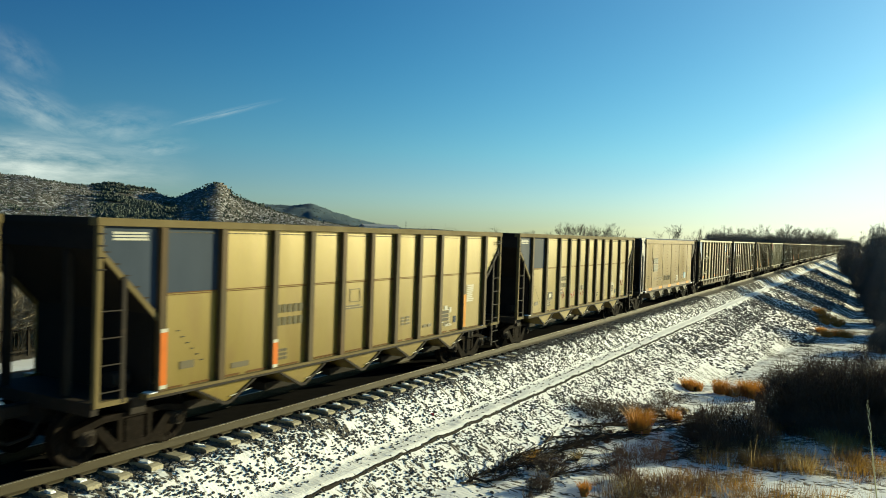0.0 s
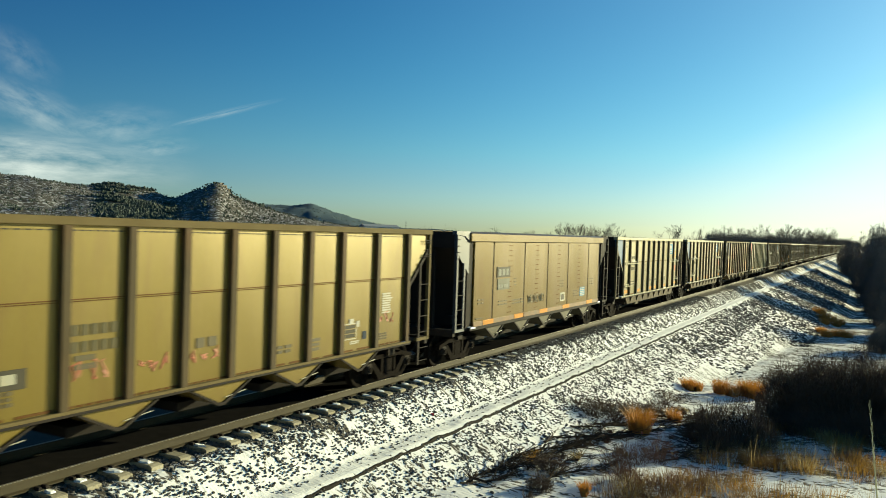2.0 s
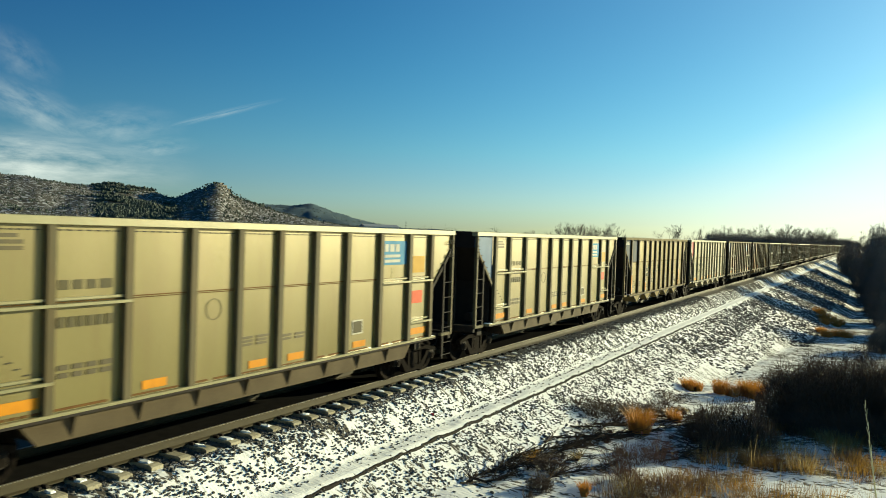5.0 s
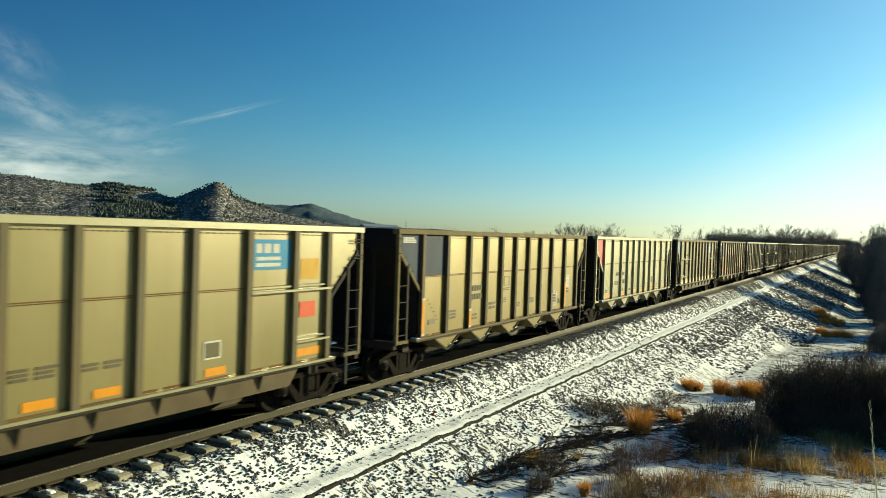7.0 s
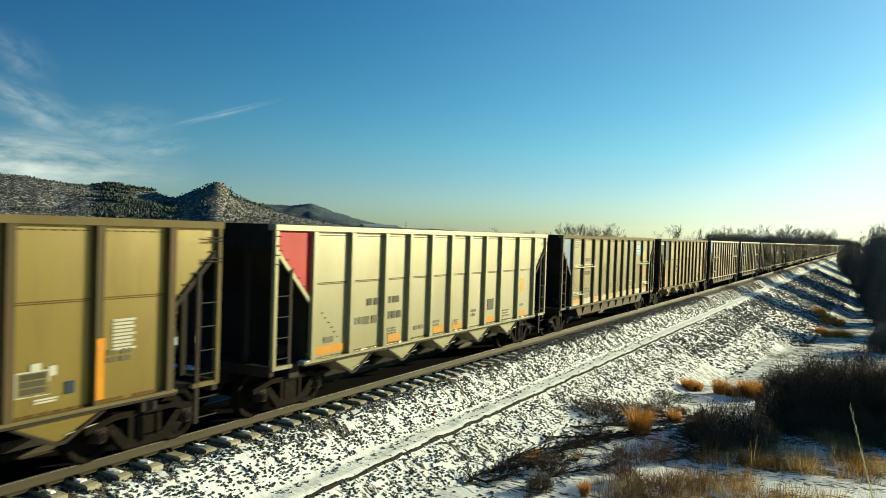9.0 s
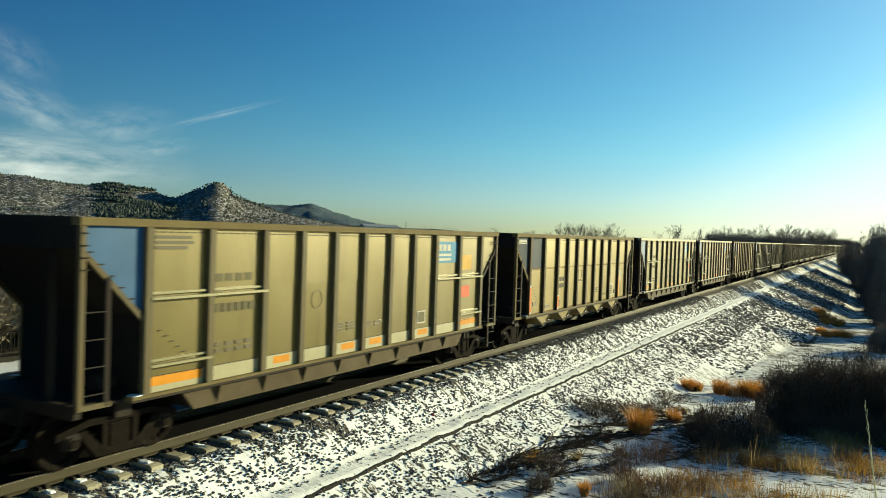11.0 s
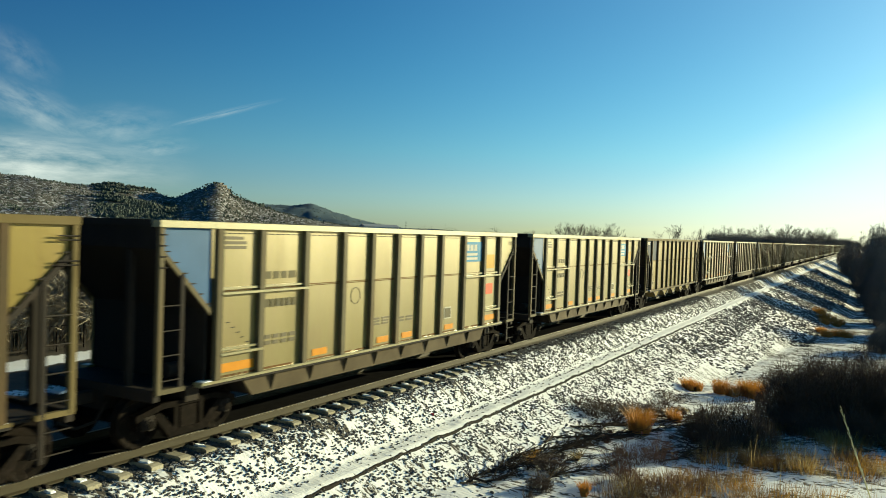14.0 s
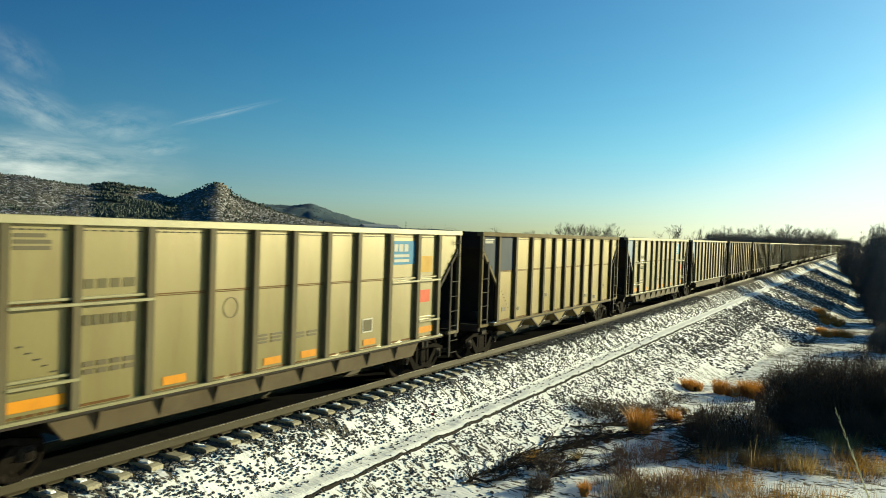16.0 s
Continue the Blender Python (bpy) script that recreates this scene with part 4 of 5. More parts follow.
                bars(car, p[4] + 0.16, p[4] + 0.95, 2.06, 2.16, 2, M["bar_faint"], 1, rng)
        elif red:
            mark(car, "reflector", p[0] + 0.12, p[1] - 0.12, 1.18, 1.34, M["orange"])
            for i in (2, 4, 5, 7, 9):
                mark(car, "reflector", p[i] + 0.25, p[i] + 0.85, 1.16, 1.32, M["orange"])
            bars(car, p[1] + 0.70, p[2] - 0.10, 2.05, 2.30, 1, M["bar_dark"], 2, rng)
            bars(car, p[2] + 0.14, p[3] - 0.4, 2.05, 2.30, 1, M["bar_dark"], 2, rng)
            bars(car, p[1] + 0.55, p[2] - 0.12, 1.62, 1.90, 1, M["bar_mid"], 2, rng)
            bars(car, p[2] + 0.14, p[3] - 0.25, 1.66, 1.94, 1, M["bar_dark"], 3, rng)
            mark(car, "data_plate", p[7] + 0.30, p[7] + 0.75, 1.52, 1.86, M["bar_dark"])
            mark(car, "placard", p[9] + 0.20, p[9] + 0.62, 1.95, 2.40, M["sign_ochre"])
        for k in range(6):
            bars(car, p[0] + 0.36 + 0.11 * k, p[0] + 0.44 + 0.11 * k, 2.04 - 0.11 * k, 2.07 - 0.11 * k, 1, M["bar_dark"], 1, rng)
        for i in range(1, 10):
            if rng.random() < 0.8:
                a = rng.uniform(0.14, 0.35)
                z = rng.uniform(1.2, 1.7)
                bars(car, p[i] + a, p[i] + a + rng.uniform(0.3, 0.6), z, z + rng.uniform(0.1, 0.3), rng.choice((1, 2, 3)), M["bar_faint"], rng.choice((1, 2, 3)), rng)
        bars(car, p[0] + 0.45, p[0] + 0.85, 1.36, 1.56, 1, M["bar_faint"], 1, rng)
        if not red:
            bars(car, 0.30, 1.02, 3.55, 3.70, 3, M["bar_white"], 1, rng)


def smooth_car(full=True, seed=0):
    """An ochre coal hopper with wide smooth panels, narrow ribs and grey ends, the far one blackened for shade."""
    rng = random.Random(seed)
    car = tagged(new("coal_car"), "ochre coal hopper car with wide smooth panels and grey ends", "coal car", "coal train")
    paint = M["ochre"]
    edges = [1.22, 2.60, 5.12, 7.33, 9.54, 12.06, 13.50]
    for sx in (-1, 1):
        pts = [(sx * 1.34, 3.56), (sx * HALF, 3.62), (sx * HALF, 3.84), (sx * 1.44, 3.90), (sx * 1.34, 3.90)]
        part("top_chord", slab(pts, 0.85, BODY - 0.85, "y"), paint, car)
        for y, s in ((0.0, 1), (BODY, -1)):
            f = lambda q: y + s * q
            # grey at the lit end; black at the far end paints in its shade
            part("chord_end", slab([(f(0.0), 3.80), (f(0.0), 3.90), (f(0.86), 3.90), (f(0.86), 3.58), (f(0.55), 3.76)], sx * 1.38 if sx < 0 else 1.38, sx * 1.52), M["grey_end"] if s > 0 else M["dark_steel"], car)
        part("side_sill", bx(min(sx * 1.34, sx * 1.55), max(sx * 1.34, sx * 1.55), 0.95, BODY - 0.95, 1.0, 1.09, bevel=0.006), M["dark_steel"] if sx > 0 else paint, car)
    for a, b in zip(edges, edges[1:]):
        # a slightly bulged sheet
        bm = bmesh.new()
        n = 8
        rows = []
        for k in range(n + 1):
            t = k / n
            x = 1.488 + 0.022 * math.sin(math.pi * t) ** 0.6
            yy = a + 0.045 + (b - a - 0.09) * t
            rows.append([bm.verts.new((x, yy, z)) for z in (1.09, 3.60)] + [bm.verts.new((1.42, yy, z)) for z in (3.60, 1.09)])
        for r0, r1 in zip(rows, rows[1:]):
            for k in range(4):
                bm.faces.new((r0[k], r1[k], r1[(k + 1) % 4], r0[(k + 1) % 4]))
        bm.faces.new(rows[0])
        bm.faces.new(rows[-1][::-1])
        bmesh.ops.recalc_face_normals(bm, faces=bm.faces[:])
        part("side_panel", bm, paint, car)
        if full and b - a > 2:
            bm = bmesh.new()
            for k in range(14):
                z = 1.35 + 0.165 * k
                box(bm, 1.50, 1.517, (a + b) / 2 - 0.14, (a + b) / 2 + 0.14, z - 0.012, z + 0.012)
            tagged(part("weld_row", bm, M["seam"], car), kind="stuff")
    # ribs coloured black so the recesses between panels read as shaded
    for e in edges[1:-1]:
        part("rib", bx(1.42, 1.475, e - 0.045, e + 0.045, 1.09, 3.60), M["dark_steel"], car, "narrow rib darkened for its shaded recess")
    part("far_side", bx(-1.46, -1.42, 1.1, BODY - 1.1, 1.0, 3.6), paint, car)
    for y, s, sx, a, b in ends(car, paint, M["near_black"]):
        f = lambda q: y + s * q
        # plate colour again split by end: lit grey, shade painted as black
        part("corner_plate", slab([(f(0.0), 3.42), (f(0.0), 3.82), (f(0.55), 3.80), (f(0.88), 3.60), (f(0.88), 2.66), (f(0.45), 3.0)], a, b), M["grey_end"] if s > 0 else M["dark_steel"], car)
        # the web's dark colour puts in the shade of its recess
        part("corner_web", slab([(f(0.88), 1.0), (f(0.88), 3.6), (f(1.22), 3.6), (f(1.22), 1.0)], *((1.30, 1.44) if sx > 0 else (-1.44, -1.30))), M["dark_steel"], car, "recessed corner web darkened for shade")
        # the ladder follows the same lit grey and shaded black
        if sx > 0:
            ladder(car, f(0.03), s, M["grey_end"] if s > 0 else M["dark_steel"], full=full)
    hopper_bays(car, M["bay_grey"], tips=(2.87, 5.08, 7.25, 9.50, 11.75), wide=0.72)
    if full:
        def flat(name, y0, y1, z0, z1, m, out=0.0):
            return part(name, bx(1.49, 1.519 + out, y0, y1, z0, z1), m, car)
        flat("plate", 2.84, 3.84, 2.50, 2.82, M["bar_dark"])
        for k in range(3):
            flat("plate_bar", 2.95 + 0.28 * k, 3.15 + 0.28 * k, 2.55, 2.76, M["faded_white"], 0.004)
        flat("patch", 2.90, 3.82, 2.10, 2.45, M["faded_patch"])
        for k in range(4):
            flat("patch_bar", 2.94 + 0.2 * k, 3.10 + 0.2 * k, 2.15, 2.27, M["faded_white"], 0.004)
        flat("placard", 10.97, 11.60, 1.47, 1.83, M["sign_blue"])
        for k in range(5):
            flat("placard_bar", 11.0, 11.57, 1.49 + 0.07 * k, 1.52 + 0.07 * k, M["sign_grey"], 0.004)
        flat("data_plate", 8.70, 9.20, 1.40, 1.72, M["bar_white"])
        flat("data_square", 8.80, 9.10, 1.45, 1.67, M["bar_dark"], 0.004)
        for a, b in zip(edges, edges[1:]):
            part("lower_band", bx(1.42, 1.518, a + 0.03, b - 0.03, 1.092, 1.235), M["ochre_band"], car, "orange-brown band along the foot")
        for y in (1.9, 4.3, 6.6, 9.0, 11.9):
            part("reflector", bx(1.44, 1.524, y, y + 0.75, 1.10, 1.24), M["orange"], car)
        # sprayed strokes
        y = 5.45
        for k in range(6):
            bm = bmesh.new()
            z = 1.62
            pts = [(y, z + 0.18), (y + 0.06, z - 0.1), (y + 0.12, z + 0.12), (y + 0.18, z - 0.08), (y + 0.22, z + 0.2)]
            if k % 2:
                pts = [(y + 0.11 + 0.11 * math.cos(q), z + 0.04 + 0.14 * math.sin(q)) for q in (0, 1.2, 2.4, 3.6, 4.8, 6.0)]
            for a, b in zip(pts, pts[1:]):
                rod(bm, (1.508, *a), (1.508, *b), 0.016, n=5)
            part("sprayed_mark", bm, M["spray"], car)
            y += 0.26
        for (y0, z0, c, r) in ((1.5, 1.75, 2, 2), (3.0, 1.62, 3, 2), (4.1, 1.6, 4, 2), (4.2, 2.2, 1, 3), (8.6, 1.95, 2, 3), (10.2, 1.5, 2, 3), (1.4, 1.3, 2, 1), (12.3, 1.9, 2, 3)):
            bm = bmesh.new()
            for q in range(r):
                for w in range(c):
                    box(bm, 1.50, 1.518, y0 + 0.24 * w, y0 + 0.24 * w + 0.18, z0 + 0.1 * q, z0 + 0.1 * q + 0.035)
            tagged(part("stencil", bm, M["bar_faint"], car), kind="stuff")
    return car


# the order of the train, from the car that has just passed
ORDER = "PQPGSCCQRBPCCUCCPTCCCPTCPTCCPCRPTCCPTCTCCPTRC"
FIRST = -2
S0, SPEED = 7.853, 10.3246
SLACK = {1: -0.05, 2: -0.05, 3: -0.13, 4: -0.15, 5: -0.09, 6: -0.16, 7: 0.03, 8: 0.07, 9: 0.06, 10: 0.0, 11: -0.08}   # play in the couplers


def place(i):
    return S0 + PITCH * i + SLACK.get(i, 0.0)


cars = {}
made = {}
for k, ch in enumerate(ORDER):
    i = FIRST + k
    full = i <= 12
    key = (ch, full)
    if key not in made:
        c = smooth_car(full) if ch == "S" else posted_car({"P": "patched", "G": "patched", "U": "patched", "Q": "patched", "T": "tan", "C": "cream", "B": "cream", "R": "red"}[ch], full, k, {"G": "sprayed", "Q": "striped", "U": "plain", "B": "banded"}.get(ch, ""))
        c.matrix_basis = pose(XC, place(i), 0)
        made[key] = c
    else:
        c = copy_thing(made[key], pose(XC, place(i), 0))
    cars[i] = c


# ---- plants ----
def blades(name, n, radius, height, rng, lean=0.5, width=0.008, droop=0.25, foot=0.26):
    """A clump of thin bent blades."""
    v, f = [], []
    for _ in range(n):
        a = rng.uniform(0, 2 * math.pi)
        r = radius * foot * math.sqrt(rng.random())
        x, y = r * math.cos(a), r * math.sin(a)
        h = height * (0.35 + 0.65 * rng.random() ** 0.8)
        a2 = a + rng.uniform(-0.7, 0.7)
        out = lean * h * rng.uniform(0.1, 1.0)
        w = width * rng.uniform(0.6, 1.3)
        px, py = -math.sin(a2) * w, math.cos(a2) * w
        k = len(v)
        for t in (0.0, 0.4, 0.75):
            cx, cy, cz = x + math.cos(a2) * out * t ** 1.6, y + math.sin(a2) * out * t ** 1.6, h * (t - droop * t * t * 0.5)
            ww = 1 - 0.5 * t
            v += [(cx - px * ww, cy - py * ww, cz), (cx + px * ww, cy + py * ww, cz)]
        v.append((x + math.cos(a2) * out, y + math.sin(a2) * out, h * (1 - droop * 0.5)))
        f += [(k, k + 1, k + 3, k + 2), (k + 2, k + 3, k + 5, k + 4), (k + 4, k + 5, k + 6)]
    return mesh_of(name, v, f)


def stick(v, f, a, b, r0, r1, n=3):
    """Adds a thin tapered bar to vertex and face lists."""
    d = b - a
    if d.length < 1e-6:
        return
    u = d.orthogonal().normalized()
    w = d.cross(u).normalized()
    k = len(v)
    for p, r in ((a, r0), (b, r1)):
        for j in range(n):
            t = 2 * math.pi * j / n
            v.append(tuple(p + r * (math.cos(t) * u + math.sin(t) * w)))
    for j in range(n):
        f.append((k + j, k + (j + 1) % n, k + n + (j + 1) % n, k + n + j))


def twig_bush(name, rng, width, height, stems, depth=3, r=0.02, thin=0.004):
    """A bare shrub: stems from the ground that fork and fork again, in a rounded uneven outline."""
    v, f = [], []

    def grow(p, d, length, rad, level):
        q = p + d * length
        stick(v, f, p, q, rad, rad * 0.6)
        if level <= 0:
            return
        for _ in range(rng.choice((2, 3, 3))):
            nd = (d + Vector((rng.uniform(-0.95, 0.95), rng.uniform(-0.95, 0.95), rng.uniform(-0.45, 0.5)))).normalized()
            s = rng.uniform(0.35, 1.0)
            grow(p + d * length * s, nd, length * rng.uniform(0.55, 0.85), max(thin, rad * 0.55), level - 1)

    for _ in range(stems):
        a, q = rng.uniform(0, 2 * math.pi), math.sqrt(rng.random())
        base = Vector((0.33 * width * q * math.cos(a), 0.33 * width * q * math.sin(a), -0.05))
        d = Vector((0.75 * q * math.cos(a) + rng.uniform(-0.2, 0.2), 0.75 * q * math.sin(a) + rng.uniform(-0.2, 0.2), 1)).normalized()
        grow(base, d, height * rng.uniform(0.18, 0.36) * (1.0 if depth > 3 else 1.3), r * rng.uniform(0.5, 1), depth)
    return mesh_of(name, v, f)


def thicket(name, rs, width, height, twigs, thin=0.006, length=0.2, upright=0.7):
    """A dense bare bush: many fine tapered twigs filling an uneven dome, on stems that fan out from the foot."""
    a = rs.uniform(0, 2 * np.pi, twigs)
    ph = rs.uniform(0, 6.3, 3)
    reach = 0.5 * width * (1 + 0.16 * np.sin(2 * a + ph[0]) + 0.12 * np.sin(5 * a + ph[1]) + 0.07 * np.sin(9 * a + ph[2]))
    q = np.sqrt(rs.uniform(0, 1, twigs))
    lump = 0.84 + 0.14 * np.sin(3.1 * a + 5 * q + ph[1]) + 0.10 * np.sin(7 * a - 9 * q + ph[2])
    top = height * (1 - 0.55 * q ** 2.4) * lump
    h = top * rs.uniform(0, 1, twigs) ** 0.6
    p = np.c_[reach * q * np.cos(a), reach * q * np.sin(a), h]
    d = np.c_[0.45 * q * np.cos(a), 0.45 * q * np.sin(a), np.full(twigs, upright)] + rs.normal(0, 0.42, (twigs, 3))
    d /= np.linalg.norm(d, axis=1)[:, None]
    size = length * height * rs.uniform(0.25, 1.0, twigs) ** 1.5
    rad = thin * rs.uniform(0.6, 1.4, twigs)
    n = twigs // 14                       # stems, from the foot to places within the dome
    foot = np.c_[0.35 * p[:n, 0] + rs.normal(0, 0.04 * width, n), 0.35 * p[:n, 1] + rs.normal(0, 0.04 * width, n), np.full(n, -0.08)]
    tips = np.r_[p + d * size[:, None], p[:n]]
    feet = np.r_[p, foot]
    rad = np.r_[rad, np.full(n, thin * 2.2)]
    way = tips - feet
    u = np.cross(way, rs.normal(0, 1, way.shape))
    u /= np.linalg.norm(u, axis=1)[:, None] + 1e-9
    w = np.cross(way, u)
    w /= np.linalg.norm(w, axis=1)[:, None] + 1e-9
    r = rad[:, None]
    v = np.stack([feet + r * u, feet + r * (-0.5 * u + 0.87 * w), feet + r * (-0.5 * u - 0.87 * w), tips], 1).reshape(-1, 3)
    k = 4 * np.arange(len(feet))
    f = np.concatenate([np.c_[k, k + 1, k + 3], np.c_[k + 1, k + 2, k + 3], np.c_[k + 2, k, k + 3]])
    return mesh_of(name, v.tolist(), f.tolist())


def bare_tree(rng, height, levels=5, spreadness=0.55):
    """A leafless tree: (trunk and limbs, twigs)."""
    tv, tf, cv, cf = [], [], [], []

    def grow(p, d, length, rad, level):
        n = 2
        for _ in range(n):
            q = p + d * length / n
            big = level >= levels - 1
            stick(tv if big else cv, tf if big else cf, p, q, rad, rad * 0.8, 5 if big else 3)
            p, rad = q, rad * 0.8
            d = (d + Vector((rng.uniform(-0.16, 0.16), rng.uniform(-0.16, 0.16), rng.uniform(-0.02, 0.1)))).normalized()
        if level <= 0:
            return
        for _ in range(rng.choice((2, 3, 3)) + (1 if level == levels else 0)):
            nd = (d + Vector((rng.uniform(-1, 1), rng.uniform(-1, 1), rng.uniform(-0.1, 0.5))) * spreadness * 1.25).normalized()
            grow(p - d * length * rng.uniform(0, 0.35), nd, length * rng.uniform(0.6, 0.85), max(0.015, rad * rng.uniform(0.5, 0.75)), level - 1)

    grow(Vector((0, 0, -0.2)), Vector((rng.uniform(-0.1, 0.1), rng.uniform(-0.1, 0.1), 1)).normalized(), height * 0.26, height * 0.022, levels)
    return mesh_of("trunk", tv, tf), mesh_of("crown", cv, cf)


rng = random.Random(5)


def at_ground(x, y, dz=0.0):
    return pose(x, y, ground_z(x, y) + dz, 0, 0, rng.uniform(0, 360))


# orange bunch grass and other tufts: (x, y, width, height, material, label)
def grass_tuft(x, y, w, h, material, label, n=420, lean=0.45, category="grass tuft", group="grass tufts", foot=0.26, width=0.008):
    me = blades("grass_tuft", n, w, h, rng, lean, width, 0.25, foot)
    t = part_of("grass_tuft", me, material)
    t.matrix_basis = at_ground(x, y, -0.03)
    return tagged(t, label, category, group)


for x, y, w, h in ((-5.60, 23.1, 1.05, 1.02), (-6.16, 33.4, 0.9, 0.62), (-5.85, 33.6, 0.7, 0.5), (-4.88, 33.3, 1.0, 0.75), (-4.4, 33.0, 0.9, 0.6),
                   (-3.95, 33.4, 1.0, 0.8), (-3.55, 33.1, 1.2, 0.9), (-5.25, 25.9, 0.6, 0.5), (-5.05, 25.6, 0.5, 0.45), (-4.99, 16.0, 0.28, 0.42),
                   (-3.4, 88.0, 2.2, 0.9), (-2.8, 90.0, 2.2, 1.0), (-2.2, 88.0, 2.0, 0.8), (-3.9, 92.0, 2.5, 1.0), (-3.1, 85.0, 1.8, 0.8), (-1.9, 92.0, 2.0, 0.9), (-2.4, 72.0, 1.8, 0.8), (-1.7, 74.0, 1.9, 0.9), (-1.0, 73.0, 2.0, 0.9), (-3.0, 76.0, 1.6, 0.7)):
    grass_tuft(x, y, w, h, M["straw_orange"], "rust-orange dry bunch grass on snow", 620 if w > 0.6 else 260, 0.62)
# thin brown and yellow grass over the near field, with open snow between two belts of it
for x0, x1, y0, y1, n in ((-3.4, 1.2, 20.6, 23.4, 80), (-2.6, 1.6, 23.4, 26.4, 70), (-4.6, 0.6, 14.6, 18.2, 84), (-3.0, -1.6, 18.2, 20.6, 9)):
    for _ in range(n):
        x, y = rng.uniform(x0, x1), rng.uniform(y0, y1)
        if fbm(x * 0.9, y * 0.7, 17.0) < -0.16:
            continue
        kind = rng.choice(("straw", "straw", "straw_brown", "straw_brown", "straw_pale", "twig_red"))
        grass_tuft(x, y, rng.uniform(0.35, 0.75), rng.uniform(0.22, 0.58), M[kind], "dead brown grass standing in snow" if kind == "straw_brown" else "dry yellow grass clump on snow",
                   rng.randint(90, 210), rng.uniform(0.6, 1.1), foot=0.9, width=0.0045)
for _ in range(22):
    x, y = rng.uniform(-3.0, 0.4), rng.uniform(15.0, 23.5)
    grass_tuft(x, y, 0.12, rng.uniform(0.6, 1.0), M["straw_pale"], "few tall thin dry grass stalks", 5, 0.22, foot=0.8, width=0.004)
for _ in range(26):
    x, y = rng.uniform(-7.2, -3.2), rng.uniform(14.5, 30)
    grass_tuft(x, y, rng.uniform(0.2, 0.5), rng.uniform(0.15, 0.35), M[rng.choice(("twig_red", "straw", "straw_pale", "twig_dark"))], "small dead weed clump in snow", 70, 0.9)


# the large dark thicket and its neighbours
rs = np.random.RandomState(8)


def bush(x, y, w, h, twigs, material, label, thin=0.006, length=0.2, upright=0.7):
    s = part_of("shrub", thicket("shrub", rs, w, h, twigs, thin, length, upright), M[material])
    s.matrix_basis = at_ground(x, y)
    return tagged(s, label, "shrub", "bare shrubs")


for x, y, w, h in ((-1.75, 28.0, 2.3, 2.0), (-0.5, 27.6, 2.7, 2.35), (0.9, 27.9, 2.8, 2.5), (2.3, 28.4, 2.8, 2.5), (0.2, 29.8, 3.0, 2.6), (-1.2, 29.7, 2.5, 2.3)):
    bush(x, y, w, h, 11000, "twig_dark", "dense dark bare thicket", 0.0065, 0.17)
for x, y, w, h in ((-2.3, 26.6, 1.5, 0.9), (-1.2, 26.0, 1.7, 0.9), (0.0, 26.0, 1.8, 1.0), (1.1, 26.2, 1.8, 1.0)):
    bush(x, y, w, h, 2600, "twig_dark", "low dark edge of the bare thicket", 0.006, 0.3)
for x, y, w, h in ((-3.5, 23.0, 1.3, 1.25), (-2.9, 23.6, 1.5, 1.5), (-2.4, 22.9, 1.2, 1.0), (-4.1, 23.4, 0.9, 0.85), (-3.2, 22.2, 1.1, 0.8)):
    bush(x, y, w, h, 1500, "twig_dark", "upright dark brown brush in snow", 0.0055, 0.32, 1.0)
for x, y, w, h in ((-4.75, 19.3, 0.9, 0.62), (-4.3, 19.9, 0.8, 0.7), (-5.1, 18.7, 0.7, 0.45), (-4.0, 25.2, 0.9, 0.85), (-3.9, 24.6, 0.7, 0.7), (-3.4, 17.2, 0.9, 0.5), (-3.9, 16.6, 0.8, 0.5), (-4.5, 17.4, 0.6, 0.45)):
    bush(x, y, w, h, 620, "twig_red", "low reddish dead brush on snow", 0.005, 0.4, 0.9)
for x, y, w, h in ((-7.35, 23.9, 1.2, 0.55), (-6.9, 24.8, 1.3, 0.6), (-6.4, 25.8, 1.4, 0.5), (-5.9, 26.8, 1.3, 0.4), (-6.25, 17.3, 0.8, 0.45), (-5.95, 15.9, 0.6, 0.35), (-6.3, 30.0, 1.5, 0.4), (-3.2, 38.0, 1.6, 0.7)):
    bush(x, y, w, h, 1000, "twig_dark", "flattened dark brush on the bank", 0.006, 0.5, 0.55)
# taller brush further along on the near side
tall = []
for x, y, w, h in ((1.6, 61, 2.6, 2.4), (3.0, 62, 3.4, 3.0), (2.4, 77, 2.6, 2.6), (3.2, 76, 3.4, 4.6), (4.6, 81, 4.6, 7.0), (2.3, 95, 2.8, 4.0), (2.9, 99, 4.2, 8.6), (4.4, 101, 5.2, 12.0), (7.2, 105, 5.6, 14.5),
                   (1.9, 114, 3.2, 4.8), (3.2, 120, 4.4, 9.4), (4.6, 124, 5.6, 13.4), (8.0, 128, 6.4, 17.0), (1.5, 138, 4.0, 6.4), (1.8, 150, 5.0, 12.4), (5.2, 155, 6.6, 15.4), (9.4, 154, 7.4, 19.0),
                   (0.2, 176, 4.4, 7.6), (1.4, 186, 6.6, 13.0), (7.0, 191, 7.6, 17.0), (-2.8, 222, 6.0, 9.0), (3.0, 224, 7.6, 14.6), (-3.4, 272, 7.0, 10.0), (4.4, 270, 8.6, 15.6)):
    if len(tall) < 4:
        tall.append(tagged(part_of("shrub", thicket("shrub", rs, 4.0, 6.0, 11000, 0.018, 0.10, 0.4), M["brush_grey"]), "tall dark bare brush below the embankment", "shrub", "brush below the line"))
        o = tall[-1]
    else:
        o = copy_thing(tall[rng.randrange(4)], pose(x, y, 0))
    o.matrix_basis = at_ground(x, y, -0.1) @ Matrix.Diagonal((w / 4.0, w / 4.0, h / 6.0, 1))


